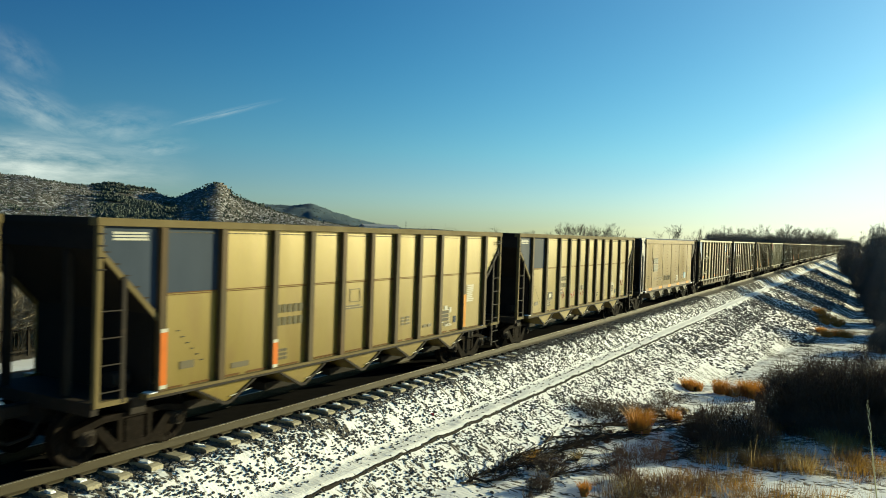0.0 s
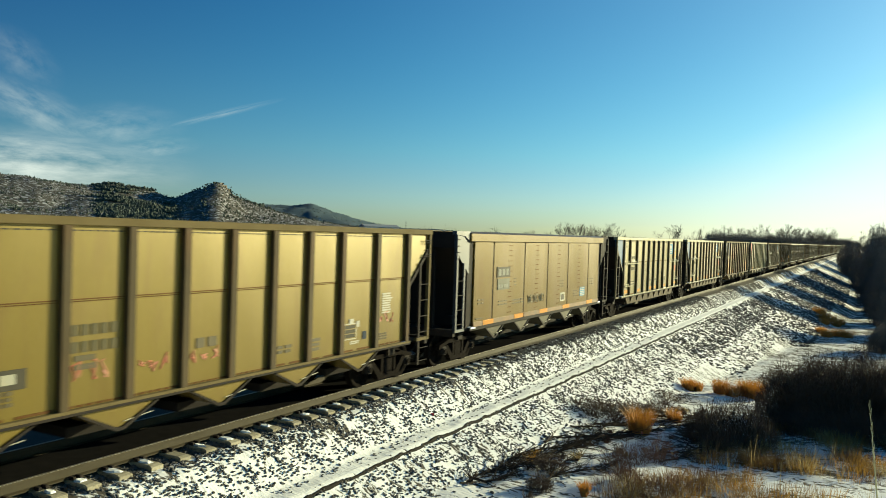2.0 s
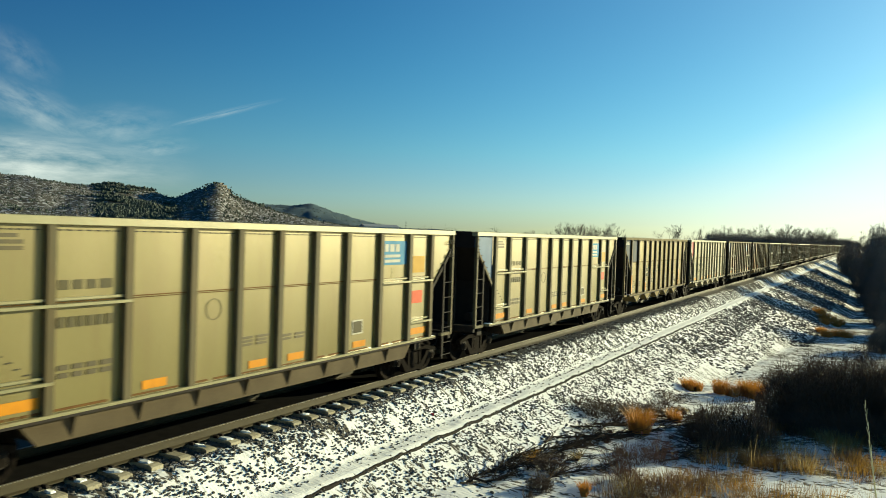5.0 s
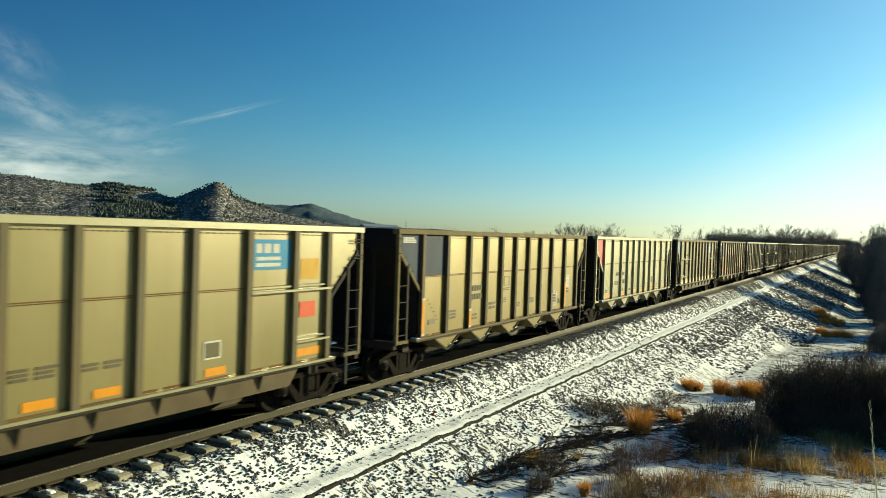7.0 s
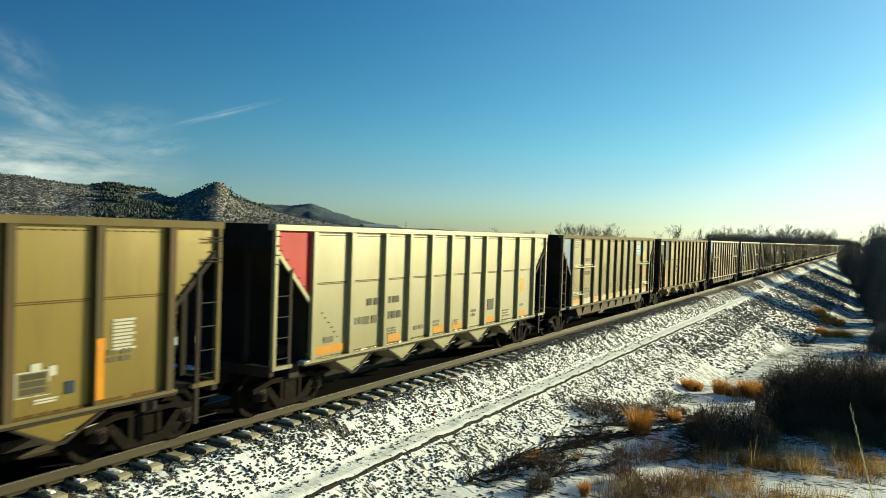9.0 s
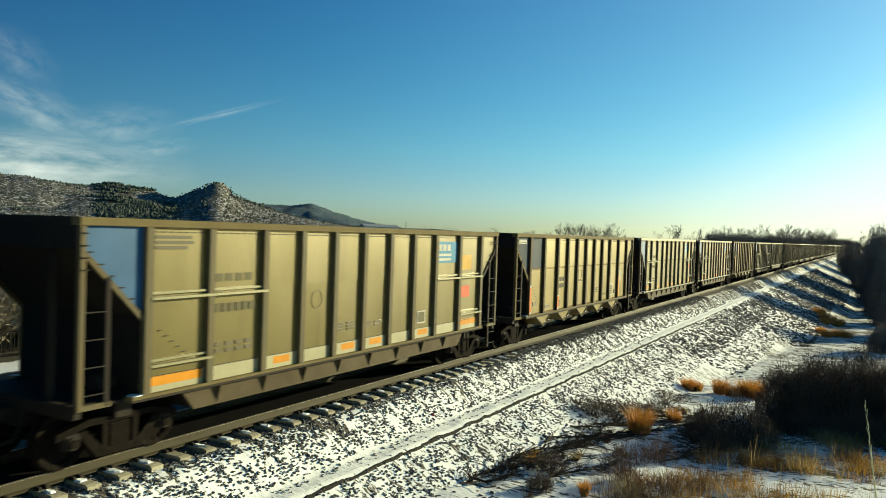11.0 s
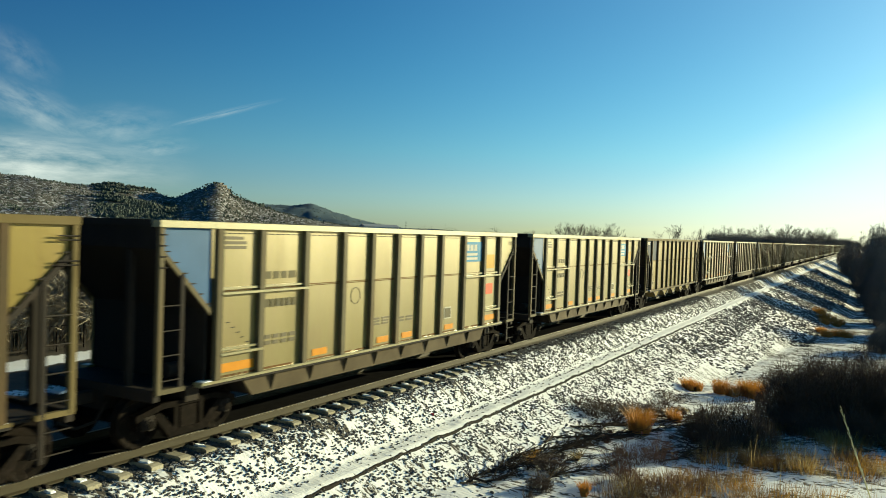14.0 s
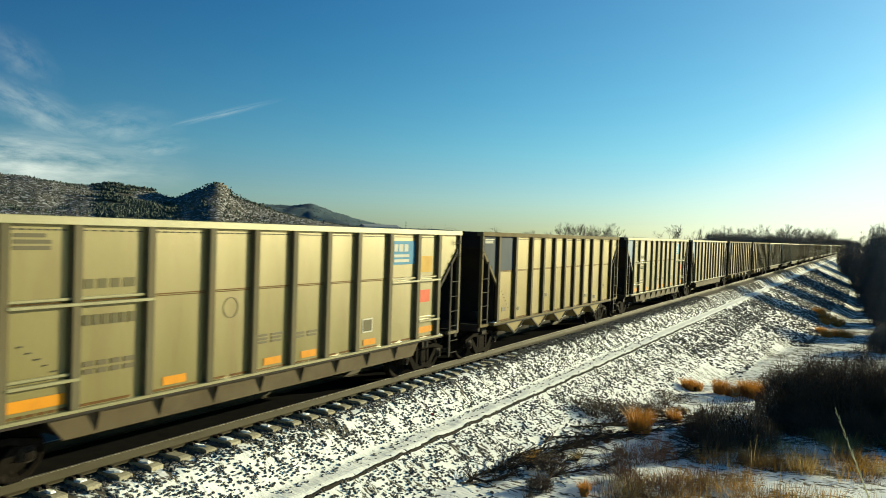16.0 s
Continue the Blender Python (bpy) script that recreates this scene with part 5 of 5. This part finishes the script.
def dead_branch(v, f, x0, y0, x1, y1):
    """Adds a fallen branch with side twigs, lying on the snow."""
    n, thick = 9, rng.uniform(0.018, 0.036)
    pts = []
    for k in range(n + 1):
        t = k / n
        x, y = x0 + (x1 - x0) * t + 0.16 * math.sin(7 * t + x0 * 9) + rng.uniform(-0.07, 0.07), y0 + (y1 - y0) * t + rng.uniform(-0.12, 0.12)
        pts.append(Vector((x, y, ground_z(x, y) + 0.03 + rng.uniform(0, 0.06))))
    for k, (p, q) in enumerate(zip(pts, pts[1:])):
        stick(v, f, p, q, thick * (1 - 0.08 * k), thick * (0.93 - 0.08 * k), 5)
        for _ in range(5):
            d = (q - p).normalized() + Vector((rng.uniform(-0.9, 0.9), rng.uniform(-0.9, 0.9), rng.uniform(0, 0.4)))
            e = p.lerp(q, rng.random())
            g = e + d * rng.uniform(0.15, 0.45)
            stick(v, f, e, g, 0.014, 0.007)
            stick(v, f, g, g + (d + Vector((rng.uniform(-0.6, 0.6), rng.uniform(-0.6, 0.6), -0.3))) * 0.2, 0.008, 0.005)


bv, bf = [], []
for x0, y0, x1, y1 in ((-7.5, 14.9, -6.9, 17.6), (-7.2, 15.2, -6.7, 17.0), (-7.4, 17.3, -6.6, 19.6), (-7.0, 18.2, -6.1, 20.6), (-6.9, 19.6, -6.0, 21.6), (-6.7, 17.0, -6.0, 19.0),
                       (-7.3, 19.8, -6.4, 22.4), (-6.6, 21.2, -5.6, 23.2), (-7.2, 21.8, -6.3, 24.4), (-6.4, 23.8, -5.0, 25.4), (-6.0, 16.4, -5.3, 18.6), (-5.2, 24.4, -4.0, 25.2),
                       (-7.6, 15.9, -6.8, 18.4), (-7.3, 18.6, -6.2, 20.2), (-6.9, 20.6, -5.8, 22.2), (-6.2, 22.6, -5.2, 24.0), (-7.0, 23.0, -5.8, 24.8), (-5.9, 25.6, -4.6, 26.6), (-4.6, 20.6, -3.8, 22.0), (-4.2, 20.0, -3.4, 21.6)):
    dead_branch(bv, bf, x0, y0, x1, y1)
tagged(part_of("dead_branches", mesh_of("dead_branches", bv, bf), M["rotten_wood"]), "tangle of dark fallen branches lying on snow", "branches", kind="stuff")

# a seed stalk on the near bank: a stem that stands and a head that the wind sways
BEND = Vector((0.062, 2.285, 3.135))
stalk = tagged(new("grass_stalk"), "tall pale dry seed stalk swaying in wind", "grass stalk")
stalk.matrix_basis = pose(BEND.x, BEND.y, ground_z(BEND.x, BEND.y) - 0.05)
low = BEND.z - ground_z(BEND.x, BEND.y) + 0.05
part("stem", rod(rod(bmesh.new(), (0.05, 0, 0), (0.02, 0, low * 0.6), 0.0034, 0.0028, n=6), (0.02, 0, low * 0.6), (0, 0, low + 0.01), 0.0028, 0.0022, n=6), M["seed_pale"], stalk)
bm = rod(bmesh.new(), (0, 0, -0.01), (0, 0, 0.20), 0.0022, 0.0016, n=6)
for k in range(16):
    z, a = 0.13 + 0.0115 * k, 2.4 * k
    rod(bm, (0, 0, z), (0.0035 * math.cos(a), 0.0035 * math.sin(a), z + 0.02), 0.0016 * (1.15 - k / 22), 0.0006, n=5)
seed_head = part("seed_head", bm, M["seed_pale"], stalk)
seed_head.matrix_basis = pose(0, 0, low)

# ---- bare trees ----
tree_kinds = []
for k in range(5):
    tr, cr_ = bare_tree(random.Random(20 + k), 9.0, 5, 0.5 + 0.06 * k)
    root = tagged(new("bare_tree"), "leafless grey-brown cottonwood tree in winter", "tree", "bare trees along the line")
    part_of("trunk", tr, M["bark"], root)
    part_of("crown", cr_, M["bark"], root)
    tree_kinds.append(root)
used = set()


def tree(x, y, h):
    k = rng.randrange(5)
    m = pose(x, y, ground_z(x, y), 0, 0, rng.uniform(0, 360)) @ Matrix.Diagonal((h / 6.9, h / 6.9, h / 6.9, 1))
    if k in used:
        t = copy_thing(tree_kinds[k], m)
    else:
        used.add(k)
        t = tree_kinds[k]
    t.matrix_basis = m
    return t


def bearing(px, d):
    a = math.atan((px - 784) / 1391.5) - radians(28.14)
    return d * math.sin(a), d * math.cos(a)


def wood(lo, hi, n, d0, d1, t0, t1):
    """Trees over a stretch of bearings, tall enough to top the eye level by t0 to t1 of the lens's scale."""
    for k in range(n):
        px = lo + (hi - lo) * (k + rng.random()) / n
        d = rng.uniform(d0, d1)
        x = bearing(px, d)[0]
        if -19 < x < -5:
            d *= 19 / -x
        tree(*bearing(px, d), rng.uniform(t0, t1) * d / 1391.5 + 5.4)


wood(1265, 1375, 20, 300, 480, 14, 34)
wood(1375, 1470, 22, 330, 520, 14, 32)
wood(1255, 1480, 44, 300, 420, 9, 17)
wood(1435, 1466, 10, 420, 600, 15, 25)
wood(990, 1095, 16, 260, 330, 18, 29)
wood(1105, 1140, 5, 280, 330, 6, 12)
wood(1180, 1205, 2, 250, 260, 30, 33)
wood(1228, 1248, 2, 255, 262, 28, 32)
wood(920, 990, 6, 330, 400, 6, 12)
for k in range(34):
    px = 1262 + 7.0 * k + rng.uniform(-4, 4)
    d = rng.uniform(240, 320)
    x = bearing(px, d)[0]
    if -22 < x < -3:
        d *= 22 / -x
    x, y = bearing(px, d)
    o = copy_thing(tall[k % 4], pose(x, y, 0))
    w, h = d * rng.uniform(0.028, 0.05), (EYE[2] + 1.6) + d * rng.uniform(4, 13) / 1391.5
    o.matrix_basis = pose(x, y, ground_z(x, y), 0, 0, rng.uniform(0, 360)) @ Matrix.Diagonal((w / 4.0, w / 4.0, h / 5.4, 1))
    tagged(o, "grey-brown undergrowth at the foot of the wood", "shrub", "far undergrowth")
for x, y, h in ((6.5, 150, 12), (6, 200, 12), (5, 260, 13), (5, 320, 13), (8, 180, 13)):
    tree(x, y, h)
# the bare thicket behind the line, seen through the gaps of the train
hedge = []
for k in range(6):
    if k < 3:
        me, m = twig_bush("shrub", random.Random(60 + k), 4.5, 5.2, 46, 3, 0.05, 0.016), M["pale_bark"]
    else:
        me, m = thicket("shrub", rs, 5.2, 5.0, 5200, 0.016, 0.16), M["brush_olive" if k < 5 else "bark"]
    hedge.append(tagged(part_of("shrub", me, m), "tall bare grey shrub behind the track" if k < 3 else "dense olive-brown brush behind the track", "shrub", "thicket behind the track"))
for k in range(84):
    if k < 44:
        x, y, q = -28.6 - rng.uniform(0, 2.5), 12 + 1.15 * k, k % 3
    else:
        x, y, q = -32.5 - rng.uniform(0, 4), 11 + 1.6 * (k - 44), 3 + k % 3
    m = pose(x, y, ground_z(x, y), 0, 0, rng.uniform(0, 360)) @ Matrix.Diagonal((1, 1, rng.uniform(0.8, 1.1), 1))
    first = hedge[q].matrix_basis.translation.length < 1e-6
    o = hedge[q] if first else copy_thing(hedge[q], m)
    o.matrix_basis = m


def low_fence(x, y0, y1, h):
    """A dark steel fence: posts, two rails and upright bars."""
    root = tagged(new("fence"), "low black steel fence behind the track", "fence")
    root.matrix_basis = pose(x, y0, ground_z(x, y0))
    long = y1 - y0
    for k in range(4):
        part("post", bx(-0.04, 0.04, long * k / 3 - 0.04, long * k / 3 + 0.04, -0.2, h + 0.06, bevel=0.006), M["dark_steel"], root)
    for z in (0.15, h - 0.04):
        part("rail", bx(-0.02, 0.02, 0, long, z, z + 0.045), M["dark_steel"], root)
    bar = part("bar", rod(bmesh.new(), (0, 0, 0.1), (0, 0, h), 0.012, n=6), M["dark_steel"], root)
    for k in range(1, int(long / 0.16)):
        o = bar if k == 1 else part_of("bar", bar.data, None, root)
        o.matrix_basis = pose(0, 0.16 * k, 0)


low_fence(-27.4, 17.4, 21.0, 1.0)

# ---- ballast stones ----
nr = np.random.RandomState(3)
ICO = [(0, 0, 1), (0.89, 0, 0.45), (0.28, 0.85, 0.45), (-0.72, 0.53, 0.45), (-0.72, -0.53, 0.45), (0.28, -0.85, 0.45),
       (0.72, 0.53, -0.45), (-0.28, 0.85, -0.45), (-0.89, 0, -0.45), (-0.28, -0.85, -0.45), (0.72, -0.53, -0.45)]
ICOF = [(0, 1, 2), (0, 2, 3), (0, 3, 4), (0, 4, 5), (0, 5, 1), (1, 6, 2), (2, 6, 7), (2, 7, 3), (3, 7, 8), (3, 8, 4), (4, 8, 9), (4, 9, 5), (5, 9, 10), (5, 10, 1), (1, 10, 6)]


def stones(name, label, zones):
    base = np.array(ICO)
    faces = np.array(ICOF)
    allv, allf, off = [], [], 0
    for x0, x1, y0, y1, per, size in zones:
        n = int((x1 - x0) * (y1 - y0) * per)
        px, py = nr.uniform(x0, x1, n), nr.uniform(y0, y1, n)
        keep = np.array([0.9 * fbm(a * 3.2, b * 2.2, 9.0) + nr.uniform(-0.5, 0.5) > -0.12 for a, b in zip(px, py)])
        for a, b in zip(px[keep], py[keep]):
            s = size * nr.uniform(0.5, 1.25)
            q = base * (s * nr.uniform(0.9, 1.9), s * nr.uniform(0.6, 1.1), s * nr.uniform(0.45, 0.85)) * nr.uniform(0.8, 1.15, (11, 1))
            t = nr.uniform(0, 6.3)
            c, d = math.cos(t), math.sin(t)
            q = np.c_[q[:, 0] * c - q[:, 1] * d, q[:, 0] * d + q[:, 1] * c, q[:, 2] + q[:, 0] * nr.uniform(-0.4, 0.4)]
            allv.append(q + (a, b, ground_z(a, b) + 0.1 * s))
            allf.append(faces + off)
            off += 11
    me = mesh_of(name, np.concatenate(allv).tolist(), np.concatenate(allf).tolist())
    return tagged(part_of(name, me, M["stone"]), label, "ballast stones", kind="stuff")


stones("ballast_stones", "dark crushed-stone ballast poking through snow", (
    (-10.74, -10.3, 6, 60, 800, 0.034), (-10.3, -9.95, 6, 60, 400, 0.032), (-9.95, -9.25, 6, 36, 430, 0.030), (-9.95, -9.22, 36, 90, 150, 0.042), (-9.22, -9.0, 6, 40, 130, 0.026), (-9.0, -8.75, 6, 40, 16, 0.026),
    (-8.70, -8.64, 6, 60, 420, 0.034), (-8.6, -7.6, 8, 40, 280, 0.031), (-7.6, -6.6, 16, 60, 110, 0.036), (-8.6, -6.8, 40, 80, 60, 0.05), (-7.6, -5.5, 12, 34, 14, 0.04), (-8.5, -5.0, 40, 64, 34, 0.06), (-8.5, -3.0, 60, 115, 16, 0.10), (-8.5, -2.0, 115, 180, 7, 0.15)))

# ---- hills and distance ----
def far(az_px, dist, up):
    """A far place by its bearing and its height over the eye level."""
    a = math.atan((az_px - 784) / 1391.5) - radians(28.14)
    return Vector((dist * math.sin(a), dist * math.cos(a), EYE[2] + up))


def hill(name, label, ridge, dist, depth, foot, material, seed, step=6):
    """A ridge from (bearing, height) pairs, falling towards the viewer and away behind."""
    v, f = [], []
    cols = list(range(ridge[0][0], ridge[-1][0] + 1, step))
    rows = 26
    for c in cols:
        h = lerp(c, ridge)
        for r in range(rows + 1):
            t = r / rows                  # 0 at the foot, 0.75 at the crest
            if t <= 0.75:
                u = t / 0.75
                k = u ** 1.15
            else:
                u = 1.0
                k = 1 - (t - 0.75) / 0.25 * 0.7
            d = dist - depth * (1 - t / 0.75)
            z = foot + (h - foot) * k
            p = far(c, d, 0)
            n1 = fbm(p.x * 0.006, p.y * 0.006, seed, 5)
            z += n1 * 0.13 * (h - foot + 12) * min(1, 4 * u * (1 - 0.85 * u) + 0.12)
            z += 1.2 * fbm(p.x * 0.05, p.y * 0.05, seed + 3, 3)
            v.append((p.x, p.y, EYE[2] + z))
    nr_ = rows + 1
    for a in range(len(cols) - 1):
        for r in range(rows):
            f.append((a * nr_ + r, (a + 1) * nr_ + r, (a + 1) * nr_ + r + 1, a * nr_ + r + 1))
    ob = part_of(name, mesh_of(name, v, f), material, smooth=True)
    return tagged(ob, label, "hill", kind="structure"), v


M["hill"] = surface("snowy_scrub_hillside", (0.056, 0.053, 0.046), (0.080, 0.072, 0.058), 0.9, scale=0.075, fine=0.5, amount=0.6, bump=0.6, depth=2.0,
                    space="World", vary=0, dirt=(0.36, 0.36, 0.37), dirt_at=(0.52, 0.62), spec=0.1)
# the haze of distance is put into this blue-grey base colour
M["hill_far"] = surface("haze_tinted_hillside", (0.050, 0.078, 0.095), (0.07, 0.10, 0.115), 0.95, spec=0.1, scale=0.02, fine=0.2, amount=0.6, bump=0.4, depth=2.0,
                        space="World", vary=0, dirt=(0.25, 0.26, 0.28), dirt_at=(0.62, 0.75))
M["cliff"] = surface("tan_sandstone_cliff", (0.33, 0.275, 0.20), (0.20, 0.16, 0.115), 0.9, scale=0.08, fine=0.6, amount=0.7, bump=0.8, depth=2.0, space="World", vary=0)
U = 1500 / 1391.5                         # metres at 1500 m for one part of the lens's scale
RIDGE = [(-160, 60), (-60, 65), (0, 66), (60, 66), (130, 62), (200, 59), (250, 53), (285, 48), (305, 45), (330, 57), (352, 64), (368, 70), (384, 72), (392, 66), (404, 55),
         (425, 44), (450, 36), (480, 28), (520, 20), (580, 12), (660, 4), (720, 0)]
hill_a, va = hill("hill", "snow-patched scrub hill with scattered pines", [(a, (b + 0.5) * U) for a, b in RIDGE], 1500, 620, -14, M["hill"], 2.0)
U2 = 2600 / 1391.5
hill_b, vb = hill("hill", "distant wooded hill tinted blue for haze", [(a, b * U2) for a, b in ((380, 30), (440, 37), (470, 41), (500, 40), (548, 43), (565, 38), (590, 30), (620, 22), (650, 14), (690, 8), (800, 4), (1000, 1))], 2600, 700, -16, M["hill_far"], 5.0)

# sandstone outcrop on the crest
bm = bmesh.new()
for az, h, w in ((378, 67, 8), (384, 72.5, 9), (389, 67, 9), (394, 62, 9), (399, 56, 8), (405, 50, 8), (411, 45, 7), (417, 41, 6)):
    p = far(az, 1492, 0)
    for k in range(3):
        box(bm, p.x - w * rng.uniform(0.5, 0.9), p.x + w * rng.uniform(0.5, 0.9), p.y - w * 0.8 - 5 * k, p.y + w * 0.8, EYE[2] + h * U - 30, EYE[2] + h * U - 7 * k + rng.uniform(-1, 1), bevel=1.0)
bmesh.ops.subdivide_edges(bm, edges=bm.edges[:], cuts=2, use_grid_fill=True)
for q in bm.verts:
    q.co += 1.6 * Vector((noise.noise(q.co * 0.13), noise.noise(q.co * 0.13 + Vector((9, 0, 0))), noise.noise(q.co * 0.13 + Vector((0, 9, 0)))))
tagged(part("rock_outcrop", bm, M["cliff"]), "pale sandstone cliff on the hill crest", "rock outcrop")

# pines scattered on the hills
pv, pf = [], []
for vv, share, lo, hi in ((va, 5.2, 1.5, 3.6), (vb, 1.0, 2.5, 4.5)):
    rows = 27
    for idx, (x, y, z) in enumerate(vv):
        r = idx % rows
        if r > 21 or z < EYE[2] - 6:
            continue
        dens = share * (0.55 + 0.9 * fbm(x * 0.006, y * 0.006, 31.0)) * (1.6 if 17 <= r <= 20 else 1.0)
        gully = math.tan(math.atan2(x, y) + radians(28.14))
        dens *= 5.0 if -0.44 < gully < -0.345 else 1.0
        for _ in range(int(dens) + (rng.random() < dens % 1) if dens > 0 else 0):
            h = rng.uniform(lo, hi) * (1.6 if dens > 9 else 1.0)
            w = h * rng.uniform(0.45, 0.75)
            px, py, pz = x + rng.uniform(-9, 9), y + rng.uniform(-12, 12), z - 1.5 + rng.uniform(-0.5, 0.5)
            for b0, b1, ww in ((0.05, 0.75, 1.0), (0.4, 1.0, 0.7)):
                k = len(pv)
                n = 6
                for j in range(n):
                    t = 2 * math.pi * j / n + rng.uniform(-0.3, 0.3)
                    rr = w * ww * rng.uniform(0.7, 1.2)
                    pv.append((px + rr * math.cos(t), py + rr * math.sin(t), pz + h * (b0 + rng.uniform(0, 0.14))))
                pv.append((px + rng.uniform(-0.3, 0.3), py, pz + h * b1))
                pf += [(k + j, k + (j + 1) % n, k + n) for j in range(n)]
tagged(part_of("pine_wood", mesh_of("pine_wood", pv, pf), M["pine"]), "dark pines scattered over the snowy hills", "pines", kind="stuff")

# far buildings and a mast
for az, d, w, h, up, m in ((565, 1900, 6, 12, 16, "plain_white"), (572, 1905, 7, 8, 15, "plain_white")):
    p = far(az, d, up)
    b = tagged(new("far_building"), "white building on the distant hillside", "building")
    b.matrix_basis = pose(p.x, p.y, p.z, 0, 0, 40)
    part("wall", bx(-w / 2, w / 2, -w / 2, w / 2, -8, h - 4), M[m], b)
    part("roof", slab([(-w / 2 - 0.5, h - 4), (0, h - 1.5), (w / 2 + 0.5, h - 4)], -w / 2 - 0.5, w / 2 + 0.5, "y"), M["roof_grey"], b)
p = far(670, 1300, 7)
b = tagged(new("far_building"), "long low shed with a pale roof", "building")
b.matrix_basis = pose(p.x, p.y, p.z, 0, 0, 62)
part("wall", bx(-32, 32, -10, 10, -12, -1), M["plain_white"], b)
part("roof", slab([(-11, -1), (0, 3), (11, -1)], -33, 33, "x"), M["roof_grey"], b)
p = far(717, 1400, 0)
bm = bmesh.new()
rod(bm, (0, 0, -10), (0, 0, 18), 0.7, 0.25, n=6)
for z in (4, 10, 15):
    rod(bm, (-1.6, 0, z), (1.6, 0, z), 0.25, n=5)
mast = tagged(part("radio_mast", bm, M["dark_steel"]), "thin dark steel mast far off", "mast")
mast.matrix_basis = pose(p.x, p.y, p.z)

# a small marker left on the ballast and a flag in the tuft
def flag(x, y, h, label):
    root = tagged(new("marker_flag"), label, "marker flag")
    root.matrix_basis = at_ground(x, y)
    part("stake", rod(bmesh.new(), (0, 0, -0.05), (0, 0, h), 0.005, n=6), M["bar_white"], root)
    part("pennant", slab([(0.0, h), (0.0, h - 0.06), (0.04, h - 0.068), (0.08, h - 0.06), (0.075, h)], -0.003, 0.003, "y"), M["pink"], root)


flag(-9.35, 17.3, 0.10, "small pink survey flag on the ballast")
flag(-5.35, 22.3, 0.22, "small red survey flag beside dry grass")


# ---- what moves ----
def motions():
    for i, c in cars.items():
        s = place(i)
        # the train loses a little speed towards the end
        walk(c, [(t, pose(XC, s - SPEED * t + lag, 0)) for t, lag in ((0.0, 0.0), (6.0, 0.0), (12.0, 0.0), (13.5, 0.02), (14.5, 0.09), (15.0, 0.18), (15.5, 0.24), (16.0, 0.60))])
        if i <= 11:
            for w in c.children_recursive:
                if w.name.startswith("wheelset"):
                    y = w.matrix_basis.translation.y
                    turn = math.degrees(SPEED / R_WHEEL)
                    rows = [(k / 15, pose(0, y, R_WHEEL, turn * k / 15 % 360)) for k in range(241)]
                    walk(w, rows)
    sway = [(0.0, -8), (1.5, -6), (2.5, -9), (3.5, -11), (4.2, -10), (6.3, -8), (7.0, -7), (8.0, -10), (9.0, -16), (9.2, -15), (11.3, -9), (12.5, -10),
            (13.5, -17), (14.5, -22), (15.2, -20), (16.0, -23)]
    walk(seed_head, [(t, pose(0, 0, low, 0, 0, 28) @ pose(0, 0, 0, 0, a, 0)) for t, a in sway])


motions()
